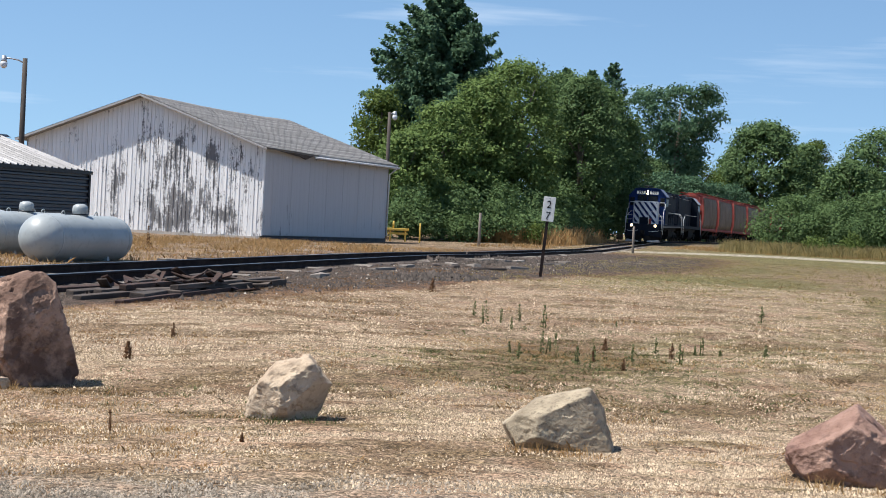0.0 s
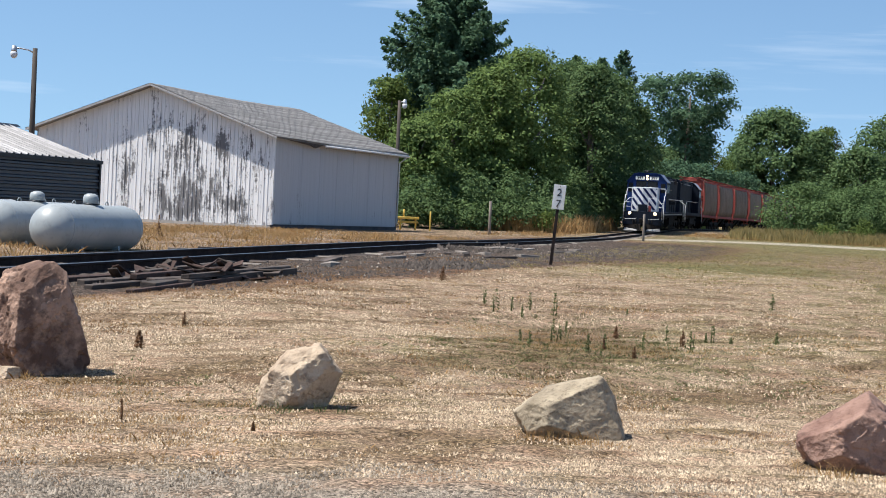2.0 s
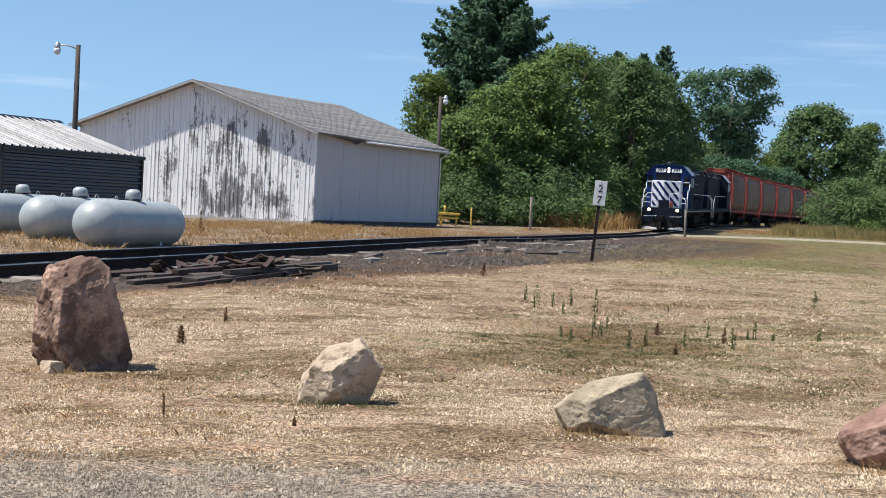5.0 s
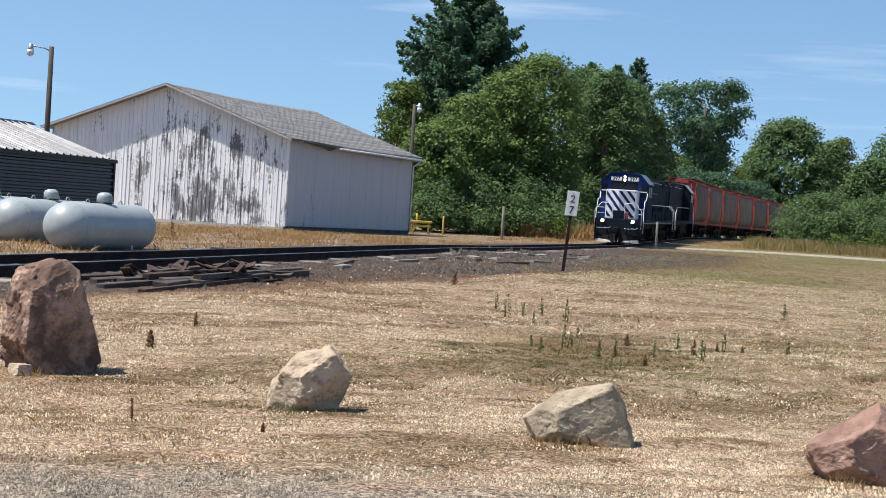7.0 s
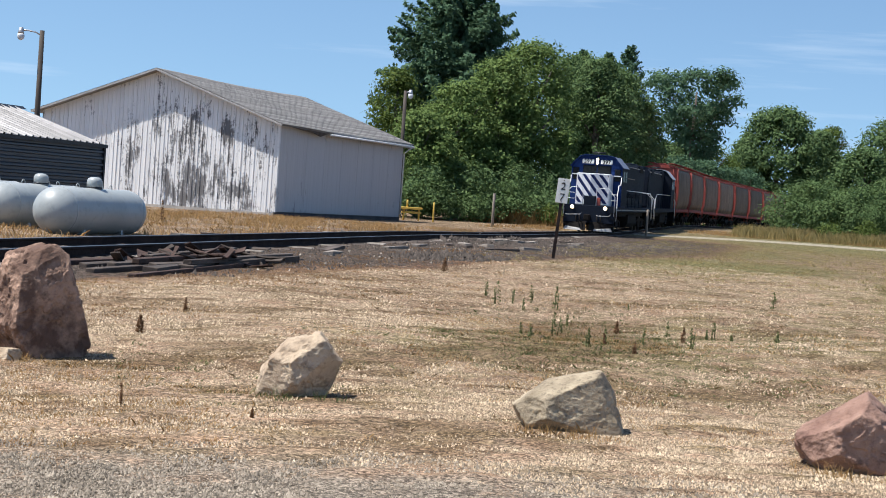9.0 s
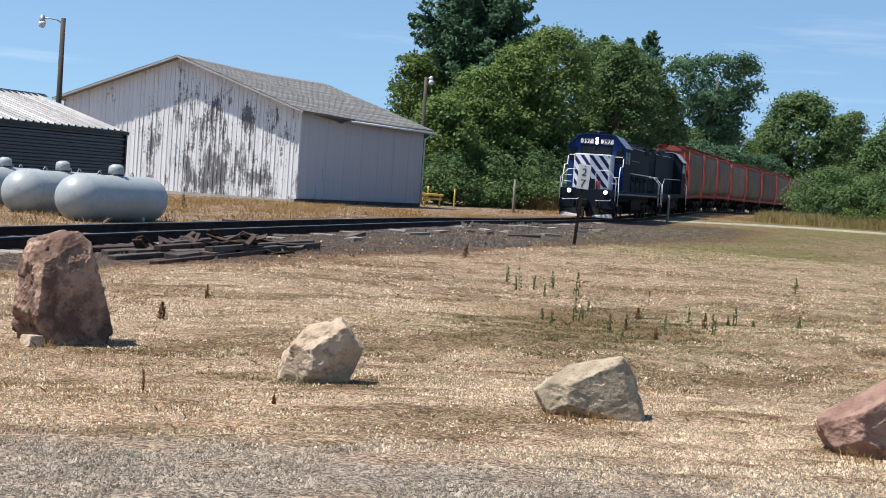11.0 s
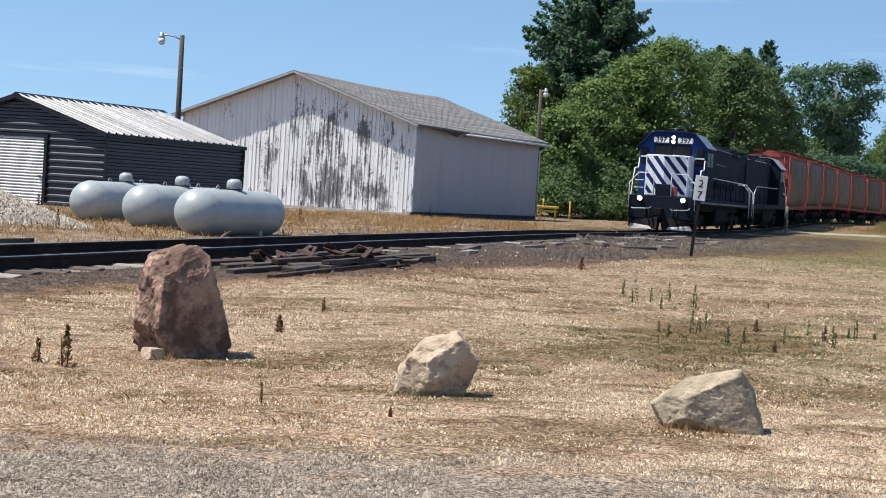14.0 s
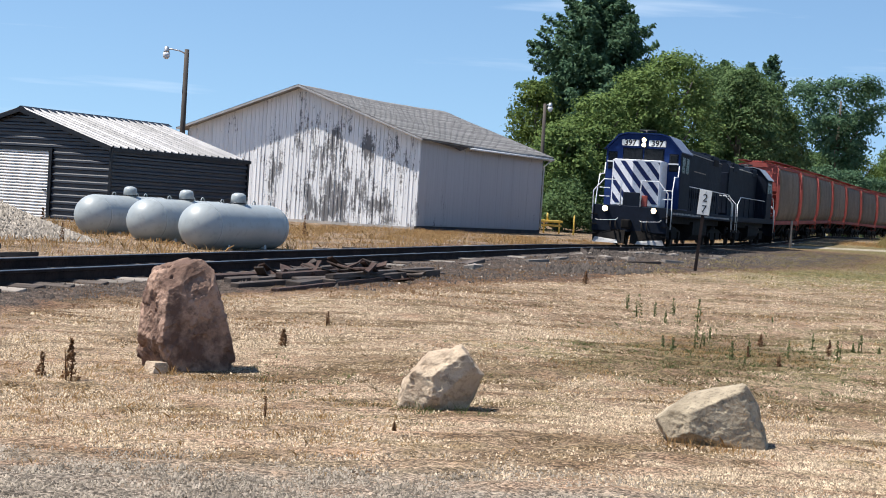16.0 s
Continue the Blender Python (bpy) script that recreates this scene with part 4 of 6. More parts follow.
def scrap(x, y, seed):
    """A tangle of bent rusty strips and plates."""
    rng = random.Random(seed)
    o = thing("scrap_heap", pose(x, y, lz(x, y)), "heap of bent rusty iron strips beside the rails", "scrap heap")
    for k in range(22):
        b = B()
        w, l = rng.uniform(0.03, 0.09), rng.uniform(0.35, 1.1)
        pts = []
        a, e = rng.uniform(0, 360), rng.uniform(-6, 10)
        for i in range(4):
            f = i / 3 - 0.5
            pts.append(Vector((f * l, 0, 0.08 * math.sin(3 * f + seed))))
        lo = [b.verts.new((p.x, -w, p.z)) for p in pts] + [b.verts.new((p.x, w, p.z + 0.02)) for p in reversed(pts)]
        f = b.faces.new(lo)
        ext = bmesh.ops.extrude_face_region(b, geom=[f])
        bmesh.ops.translate(b, verts=[v for v in ext["geom"] if isinstance(v, bmesh.types.BMVert)], vec=(0, 0, 0.02))
        s = part("strip", b, RUST if k % 4 else TIE, o)
        s.matrix_basis = pose(rng.gauss(0, 0.35), rng.gauss(0, 0.8), 0.08 + rng.random() * 0.14, rng.uniform(-20, 20), -e, a)
    return o


_p, _ = track_point(22.6, 2.1)
scrap(_p.x, _p.y, 5)


# ---------------------------------------------------------------- train
def pipe(points, r, mat, parent, name="handrail", label=""):
    b = B()
    tube(b, points, r, seg=6)
    return part(name, b, mat, parent, label)


def text_mesh(text, size):
    cu = bpy.data.curves.new("text", "FONT")
    cu.body, cu.size, cu.align_x, cu.align_y, cu.extrude = text, size, "CENTER", "CENTER", 0.003
    cu.offset = 0.008
    tmp = bpy.data.objects.new("tmp", cu)
    me = bpy.data.meshes.new_from_object(tmp)
    bpy.data.objects.remove(tmp)
    me.materials.clear()
    me.materials.append(BLACK)
    return me


WHEELS = []


def bogie(parent, y, axles, gauge=0.76, r=0.5, frame_z=0.55):
    b = B()
    half = axles[-1] + 0.75
    for s in (-1, 1):
        prism(b, [(y - half, frame_z + 0.12), (y - half, frame_z - 0.05), (y - half * 0.5, frame_z - 0.22), (y + half * 0.5, frame_z - 0.22), (y + half, frame_z - 0.05), (y + half, frame_z + 0.12), (y + half * 0.45, frame_z + 0.30), (y - half * 0.45, frame_z + 0.30)], "x", s * 1.02 - 0.09, s * 1.02 + 0.09)
    box(b, -0.95, 0.95, y - 0.3, y + 0.3, 0.45, 0.95, 0.04)
    fr = part("bogie_frame", b, UNDER, parent)
    for a in axles:
        for s in (-1, 1):
            b = B()
            box(b, s * 1.11, s * 1.11 + s * 0.08, y + a - 0.16, y + a + 0.16, r - 0.17, r + 0.17, 0.03)
            part("axle_box", b, UNDER, fr)
        b = B()
        lathe(b, [(0.10, -1.05), (0.10, -gauge - 0.08), (r * 0.96, -gauge - 0.07), (r, -gauge + 0.02), (r + 0.03, -gauge + 0.06), (r * 0.8, -gauge + 0.065), (0.11, -gauge + 0.08), (0.09, 0), (0.11, gauge - 0.08), (r * 0.8, gauge - 0.065), (r + 0.03, gauge - 0.06), (r, gauge - 0.02), (r * 0.96, gauge + 0.07), (0.10, gauge + 0.08), (0.10, 1.05)], 24, "x")
        w = part("wheelset", b, WHEEL, parent)
        w.location = (0, y + a, r)
        WHEELS.append((w, r))


def locomotive(long, lit, number):
    o = thing("locomotive", pose(0, 0, 0), "blue diesel locomotive with white striped nose and lit headlights" if lit else "dark blue diesel locomotive with its cab at the rear", "locomotive", "train")
    body = BLUE if lit else BLUE_DARK
    # deck and sill
    b = B()
    box(b, -1.52, 1.52, 0.75, long - 0.75, 1.28, 1.58, 0.03)
    deck = part("deck", b, BLUE_DARK, o)
    for k in range(int((long - 4) / 0.42)):
        b = B()
        box(b, 1.521, 1.54, 2 + k * 0.42, 2.2 + k * 0.42, 1.36, 1.44)
        part("sill_plate", b, PLOW, deck)
    b = B()
    prism(b, [(3.9, 1.28), (4.0, 1.0), (long - 4.0, 1.0), (long - 3.9, 1.28)], "x", -1.2, 1.2)
    part("underframe", b, UNDER, o)
    b = B()
    mid = long / 2
    prism(b, [(-1.35, 0.55), (-1.1, 0.28), (1.1, 0.28), (1.35, 0.55), (1.35, 1.12), (-1.35, 1.12)], "y", mid - 2.3, mid + 2.3)
    part("fuel_tank", b, UNDER, o)
    # short hood with rounded edges
    b = B()
    box(b, -1.02, 1.02, 1.80, 3.6, 1.58, 3.50, 0.09)
    # front bent to a shallow V, shaping in the shade on its right half
    prism(b, [(-1.0, 1.55 + 0.25 * 0.88), (-0.12, 1.55), (1.0, 1.55 + 0.25 * 1.12), (1.0, 1.95), (-1.0, 1.95)], "z", 1.64, 3.47)
    nose = part("nose", b, NOSE_WHITE, o, "white nose with blue slanting stripes")
    # stripes: slanting bars on the nose front
    x0, x1, z0, z1 = -0.95, 0.95, 1.72, 3.42
    fall = 1.25
    k = -9
    while k < 9:
        c = k * 0.50
        for lo, hi in ((x0, -0.12), (-0.12, x1)):
            poly = [(c, z1 + 0.4), (c + 0.22, z1 + 0.4), (c + 0.22 + 2.4 / fall, z0 - 0.3), (c + 2.4 / fall, z0 - 0.3)]
            for i, lim, keep in ((0, lo, 1), (0, hi, -1), (1, z0, 1), (1, z1, -1)):
                out = []
                for p, q in zip(poly, poly[1:] + poly[:1]):
                    a, d = (p[i] - lim) * keep, (q[i] - lim) * keep
                    if a >= 0:
                        out.append(p)
                    if a * d < 0:
                        f = a / (a - d)
                        out.append((p[0] + (q[0] - p[0]) * f, p[1] + (q[1] - p[1]) * f))
                poly = out
                if len(poly) < 3:
                    break
            if len(poly) >= 3:
                b = B()
                prism(b, poly, "y", 1.542, 1.556)
                for v in b.verts:
                    v.co.y += 0.25 * abs(v.co.x + 0.12)
                part("stripe", b, STRIPE_BLUE, nose)
        k += 1
    b = B()
    box(b, -0.42, 0.28, 1.30, 1.56, 1.58, 2.15, 0.03)
    part("anticlimber_box", b, BLUE_DARK, o)
    b = B()
    box(b, 0.32, 0.56, 1.40, 1.55, 1.60, 2.05, 0.03)
    part("red_marker_box", b, HOP_RED, o)
    # cab: chamfered roof outline drawn from front to back
    outline = [(-1.55, 1.58), (1.55, 1.58), (1.55, 3.95), (1.02, 4.52), (0.7, 4.60), (-0.7, 4.60), (-1.02, 4.52), (-1.55, 3.95)]
    b = B()
    prism(b, outline, "y", 3.1, 5.9)
    bmesh.ops.bevel(b, geom=list(b.edges), offset=0.03, segments=2, affect="EDGES")
    cab = part("cab", b, body, o)
    b = B()
    prism(b, [(-1.62, 3.93), (-1.05, 4.56), (-0.7, 4.645), (0.7, 4.645), (1.05, 4.56), (1.62, 3.93), (1.62, 3.90), (1.60, 3.90), (1.03, 4.52), (0.7, 4.605), (-0.7, 4.605), (-1.03, 4.52), (-1.60, 3.90), (-1.62, 3.90)], "y", 2.92, 6.0)
    part("cab_roof", b, ALU if not lit else BLUE, cab)
    b = B()
    prism(b, [(1.625, 3.93), (1.06, 4.565), (1.06, 4.575), (1.64, 3.935)], "y", 2.92, 6.0)
    part("roof_edge", b, SLOPE_GREY, cab)
    for xa, xb, za, zb in ((-0.82, -0.06, 3.55, 3.98), (0.06, 0.82, 3.55, 3.98), (-1.42, -1.12, 3.15, 3.80), (1.12, 1.42, 3.15, 3.80)):
        b = B()
        box(b, xa, xb, 3.05, 3.12, za, zb, 0.02)
        w = part("window", b, GLASS, cab)
        b = B()
        box(b, xa - 0.04, xb + 0.04, 3.075, 3.115, za - 0.04, zb + 0.04, 0.015)
        part("window_frame", b, BLUE_DARK, w)
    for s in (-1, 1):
        # dark plates over the blue cab sides put the shade into the colour
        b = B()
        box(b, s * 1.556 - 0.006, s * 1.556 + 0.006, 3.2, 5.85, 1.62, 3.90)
        part("cab_shade_plate", b, BLUE_DARK, cab, "dark plate carrying the shade of the cab side")
        for ya, yb in ((3.5, 4.35), (4.6, 5.45)):
            b = B()
            box(b, s * 1.545 - 0.02, s * 1.545 + 0.03, ya, yb, 3.1, 3.75, 0.02)
            part("side_window", b, GLASS, cab)
        b = B()
        box(b, s * 1.08 - 0.02, s * 1.08 + 0.40 * s, 3.02, 3.08, 3.40, 3.46)
        part("trim_strip", b, RAIL_WHITE, cab)
    # headlights and number boards
    for z in (4.16, 4.36):
        b = B()
        lathe(b, [(0.13, 3.02), (0.13, 3.1)], 20, "y", (0, 0, z))
        ring = part("lamp_ring", b, BLUE_DARK, cab)
        b = B()
        lathe(b, [(0.02, 2.965), (0.075, 2.98), (0.09, 3.015)], 20, "y", (0, 0, z))
        part("headlight", b, HEADLIGHT if lit else GLASS, ring, "lit headlight" if lit else "")
    for s in (-1, 1):
        b = B()
        box(b, s * 0.56 - 0.36, s * 0.56 + 0.36, 3.00, 3.1, 4.10, 4.36, 0.05)
        nb = part("number_board", b, NUMBER_LIT if lit else BLUE_DARK, cab)
        if lit:
            tx = part("number", text_mesh(number, 0.33), None, nb)
            tx.matrix_basis = pose(s * 0.56, 2.995, 4.22, 90, 0, 0)
    b = B()
    tube(b, [(-0.1, 4.2, 4.62), (-0.1, 4.2, 4.80)], 0.06)
    tube(b, [(-0.4, 4.2, 4.80), (0.3, 4.2, 4.80)], 0.05)
    part("horn", b, BLACK, cab)
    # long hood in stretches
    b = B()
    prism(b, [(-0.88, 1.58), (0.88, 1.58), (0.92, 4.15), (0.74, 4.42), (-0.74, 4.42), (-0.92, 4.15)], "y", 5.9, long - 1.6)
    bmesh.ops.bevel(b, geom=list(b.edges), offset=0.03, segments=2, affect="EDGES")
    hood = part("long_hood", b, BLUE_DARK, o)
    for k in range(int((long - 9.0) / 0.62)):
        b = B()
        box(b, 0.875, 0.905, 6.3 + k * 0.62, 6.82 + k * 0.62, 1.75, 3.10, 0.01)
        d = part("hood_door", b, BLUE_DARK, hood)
        b = B()
        box(b, 0.905, 0.93, 6.36 + k * 0.62, 6.40 + k * 0.62, 2.2, 2.5)
        part("latch", b, UNDER, d)
    b = B()
    box(b, 0.882, 0.90, 7.2, long - 3.4, 3.22, 3.30)
    part("pale_stripe", b, TIE_GREY, hood)
    for ya, yb, za in ((7.0, 9.6, 3.50), (7.0, 9.2, 3.40), (11.5, 15.5, 3.42)):
        if yb < long - 3:
            b = B()
            box(b, 0.922, 0.930, ya, yb, za, za + 0.05)
            part("stencil_bar", b, TIE_GREY, hood)
    for ya in (6.2, long - 5.2):
        b = B()
        box(b, -0.95, 0.95, ya, ya + 2.2, 3.95, 4.47, 0.08)
        part("radiator_housing", b, BLUE_DARK, hood)
        b = B()
        box(b, 0.945, 0.97, ya + 0.2, ya + 2.0, 3.98, 4.28)
        part("intake_grille", b, UNDER, hood)
    for s in (-1, 1):
        pipe([(s * 0.93, 6.0, 4.20), (s * 0.93, long - 1.7, 4.20)], 0.018, PLOW, hood, "roof_rail")
    for ya in (9.2, 10.6, long - 4.6, long - 3.2):
        b = B()
        lathe(b, [(0.55, 4.38), (0.55, 4.58), (0.48, 4.60), (0.1, 4.57)], 20, "z", (0, ya, 0))
        part("roof_fan", b, BLUE_DARK, hood)
    # pilot, plough, coupler, steps
    b = B()
    box(b, -1.50, 1.50, 0.72, 0.92, 0.55, 1.60, 0.03)
    part("pilot", b, BLUE_DARK, o)
    for s in (-1, 1):
        b = B()
        vs = [b.verts.new(p) for p in ((0.12 * s, 0.42, 0.10), (1.45 * s, 0.80, 0.10), (1.50 * s, 0.86, 0.62), (0.12 * s, 0.62, 0.62))]
        f = b.faces.new(vs)
        ext = bmesh.ops.extrude_face_region(b, geom=[f])
        bmesh.ops.translate(b, verts=[v for v in ext["geom"] if isinstance(v, bmesh.types.BMVert)], vec=(0, 0.05, 0))
        part("plough", b, UNDER, o)
    # pale lips put the sunlight on the plough's foot into the colour
    for s in (-1, 1):
        b = B()
        vs = [b.verts.new(p) for p in ((0.35 * s, 0.40, 0.09), (1.45 * s, 0.77, 0.09), (1.36 * s, 0.79, 0.30), (0.42 * s, 0.52, 0.22))]
        f = b.faces.new(vs)
        ext = bmesh.ops.extrude_face_region(b, geom=[f])
        bmesh.ops.translate(b, verts=[v for v in ext["geom"] if isinstance(v, bmesh.types.BMVert)], vec=(0, 0.03, 0))
        part("plough_lit_lip", b, PLOW, o)
    for yy, s in ((0.0, 1), (long, -1)):
        b = B()
        box(b, -0.13, 0.13, yy + 0.25 * s, yy + 0.9 * s, 0.74, 0.98, 0.03)
        box(b, -0.20, 0.16, yy + 0.0 * s, yy + 0.34 * s, 0.68, 1.06, 0.06)
        part("coupler", b, UNDER, o)
    for k, xx in enumerate((-0.75, -0.55, 0.5, 0.7)):
        pipe([(xx, 0.75, 1.05), (xx + 0.05, 0.45, 0.80), (xx + 0.12, 0.40, 0.60), (xx + 0.2, 0.6, 0.62)], 0.03, UNDER, o, "air_hose")
    for xa, xb in ((-1.35, -0.45), (0.45, 1.3)):
        pipe([(xa, 0.66, 1.02), (xa + 0.06, 0.60, 0.98), (xb - 0.06, 0.60, 1.02), (xb, 0.66, 1.10)], 0.014, RAIL_WHITE, o, "uncoupling_lever")
    for s in (-1, 1):
        for yy in (0.95, long - 0.95):
            for z in (0.42, 0.80, 1.18):
                b = B()
                box(b, s * 1.30, s * 1.56, yy - 0.28, yy + 0.28, z, z + 0.04)
                part("step", b, UNDER, o)
    # ditch lights
    for s in (-1, 1):
        b = B()
        lathe(b, [(0.12, 0.60), (0.12, 0.76)], 18, "y", (s * 0.98, 0, 1.45))
        hs = part("ditch_lamp", b, BLUE_DARK, o)
        b = B()
        lathe(b, [(0.02, 0.545), (0.09, 0.56), (0.11, 0.595)], 18, "y", (s * 0.98, 0, 1.45))
        part("lens", b, HEADLIGHT if lit else GLASS, hs, "lit ditch light" if lit else "")
    # handrails
    R = 0.024
    for s in (-1, 1):
        pipe([(s * 1.50, 0.70, 1.0), (s * 1.50, 0.70, 2.15), (s * 1.10, 0.70, 2.62), (s * 0.40, 0.70, 2.62), (s * 0.40, 0.72, 1.58)], R, RAIL_WHITE, o)
        pipe([(s * 1.56, 1.35, 0.75), (s * 1.56, 1.45, 1.5), (s * 1.53, 1.60, 2.3), (s * 1.53, 1.95, 2.85), (s * 1.53, 2.85, 2.90), (s * 1.53, 3.0, 3.35)], R, RAIL_WHITE, o)
        pipe([(s * 1.50, 6.4, 2.62), (s * 1.50, long - 2.4, 2.62), (s * 1.50, long - 1.3, 2.2), (s * 1.53, long - 1.2, 0.75)], 0.022, RAIL_WHITE, o)
        pipe([(s * 1.50, long - 0.72, 0.85), (s * 1.50, long - 0.72, 2.2), (s * 1.1, long - 0.72, 2.62), (s * 0.3, long - 0.72, 2.62), (s * 0.3, long - 0.72, 1.58)], R, RAIL_WHITE, o)
        for yy in np.arange(7.2, long - 2, 2.1):
            pipe([(s * 1.50, yy, 1.58), (s * 1.50, yy, 2.62)], 0.018, BLUE_DARK, o, "stanchion")
        for z in (1.95, 2.3):
            pipe([(s * 1.08, 1.9, z), (s * 1.5, 1.9, z)], 0.02, RAIL_WHITE, o)
    b = B()
    box(b, -0.85, 0.85, long - 1.62, long - 1.55, 1.7, 3.9, 0.03)
    part("hood_end", b, BLUE_DARK, o)
    axles = (-2.05, 0, 2.05) if long > 21 else (-1.4, 1.4)
    bogie(o, 4.3, axles)
    bogie(o, long - 4.3, axles)
    return o


def hopper(long):
    o = thing("hopper_wagon", pose(0, 0, 0), "faded red covered hopper wagon with dusty brown bulging sides", "railway wagon", "train")
    a, e = 1.0, long - 1.0
    # side sheets: a bulging section
    def section(w):
        return [(w * 0.86, 1.30), (w * 0.97, 1.8), (w, 2.6), (w * 0.985, 3.4), (w * 0.93, 4.05), (w * 0.86, 4.30)]

    for s in (-1, 1):
        b = B()
        sec = section(1.55)
        rings = []
        for yy in np.linspace(a + 0.25, e - 0.25, 9):
            rings.append([b.verts.new((s * x, yy, z)) for x, z in sec] + [b.verts.new((s * (x - 0.04), yy, z)) for x, z in reversed(sec)])
        for q, w in zip(rings, rings[1:]):
            for k in range(len(q)):
                b.faces.new((q[k], q[(k + 1) % len(q)], w[(k + 1) % len(q)], w[k])).smooth = True
        b.faces.new(rings[0][::-1])
        b.faces.new(rings[-1])
        part("side_sheet", b, HOP_SIDE, o)
        for yy in (a + 0.12, e - 0.12):
            b = B()
            prism(b, [(s * x * 1.012, z) for x, z in sec] + [(s * (x - 0.16), z) for x, z in reversed(sec)], "y", yy - 0.09, yy + 0.09)
            part("end_post", b, HOP_RED, o)
        b = B()
        box(b, s * 1.29 - 0.10, s * 1.29 + 0.10, a, e, 4.28, 4.40, 0.02)
        part("top_chord", b, HOP_RED, o, "red top edge")
        b = B()
        box(b, s * 1.38 - 0.09, s * 1.38 + 0.09, 0.5, long - 0.5, 1.10, 1.32, 0.02)
        part("side_sill", b, HOP_RED, o)
        # ladders at both ends
        for yy in (0.55, long - 0.55):
            for dx in (0, 0.38):
                pipe([(s * (1.45 - dx), yy, 0.7), (s * (1.45 - dx), yy, 4.3)], 0.022, HOP_RED, o, "ladder_rail")
            for z in np.arange(0.8, 4.3, 0.4):
                pipe([(s * 1.45, yy, z), (s * 1.07, yy, z)], 0.016, HOP_RED, o, "ladder_rung")
    # roof
    b = B()
    roof = [(-1.36, 4.32), (-1.0, 4.50), (-0.4, 4.58), (0.4, 4.58), (1.0, 4.50), (1.36, 4.32)]
    prism(b, roof, "y", a - 0.05, e + 0.05)
    r = part("roof", b, HOP_RED, o)
    b = B()
    box(b, -0.32, 0.32, a + 0.3, e - 0.3, 4.58, 4.68, 0.03)
    part("hatch_row", b, HOP_RED, r)
    for s in (-1, 1):
        b = B()
        box(b, s * 0.85 - 0.28, s * 0.85 + 0.28, 0.7, long - 0.7, 4.66, 4.70)
        part("running_board", b, HOP_RED, r)
    # sloping ends and platforms
    for yy, s in ((a, 1), (e, -1)):
        b = B()
        prism(b, [(yy, 4.30), (yy, 3.0), (yy + 1.6 * s, 1.6), (yy + 1.8 * s, 1.7), (yy + 0.2 * s, 3.1), (yy + 0.2 * s, 4.30)], "x", -1.34, 1.34)
        part("end_sheet", b, HOP_RED, o, "sloping red end sheet")
        b = B()
        box(b, -1.4, 1.4, yy - 0.6 if s > 0 else yy, yy if s > 0 else yy + 0.6, 1.02, 1.16)
        part("end_platform", b, HOP_RED, o)
        b = B()
        box(b, -0.12, 0.12, min(yy - 1.0 * s, yy), max(yy - 1.0 * s, yy), 0.74, 0.98, 0.03)
        part("coupler", b, UNDER, o)
    for k in range(3):
        c = a + 3.1 + k * (e - a - 6.2) / 2
        b = B()
        top, bot = 1.35, 0.42
        vs = [b.verts.new((x, c + y, z)) for z, w, l in ((1.35, 1.25, 1.6), (0.42, 0.55, 0.4)) for x, y in ((-w, -l), (w, -l), (w, l), (-w, l))]
        for i in range(4):
            b.faces.new((vs[i], vs[(i + 1) % 4], vs[4 + (i + 1) % 4], vs[4 + i]))
        b.faces.new(vs[:4][::-1])
        b.faces.new(vs[4:])
        part("discharge_bay", b, UNDER, o)
    for q in o.children:
        q.scale = (1, 1, 1.13)
    bogie(o, 2.2, (-0.88, 0.88), r=0.44)
    bogie(o, long - 2.2, (-0.88, 0.88), r=0.44)
    return o


LEAD, SECOND, WAGON = 23.0, 19.6, 14.6
train = []
train.append((locomotive(LEAD, True, "397"), 0.0, LEAD, False))
train.append((locomotive(SECOND, False, ""), LEAD, SECOND, True))
for k in range(8):
    train.append((hopper(WAGON), LEAD + SECOND + k * WAGON, WAGON, False))


def ahead(y, dist):
    """The y on the track that lies dist further along it."""
    n = max(1, int(dist / 2))
    for k in range(n):
        slope = (float(track_x(y + 0.5)) - float(track_x(y - 0.5)))
        y += dist / n / math.hypot(1, slope)
    return y


def front_y(t):
    y = 134.39 - 3.6759 * t - 0.074237 * t * t + 0.0018145 * t ** 3
    return y + 3.9 * (max(0.0, y - 106.0) / 28.4) ** 2

# ---------------------------------------------------------------- trees
def leaves(points, ways, size, rng, spread=0.6):
    """Four-cornered leaves at points, facing about the given ways."""
    n = len(points)
    w = ways + rng.normal(0, spread, (n, 3))
    w /= np.linalg.norm(w, axis=1)[:, None] + 1e-9
    a = np.cross(w, rng.normal(0, 1, (n, 3)))
    a /= np.linalg.norm(a, axis=1)[:, None] + 1e-9
    b = np.cross(w, a)
    s = (size * rng.uniform(0.6, 1.35, n))[:, None]
    v = np.stack([points - a * s * 0.5, points + b * s * 0.28 + w * s * 0.06, points + a * s * 0.55, points - b * s * 0.28 + w * s * 0.06], 1).reshape(-1, 3)
    return v, np.arange(4 * n).reshape(n, 4)


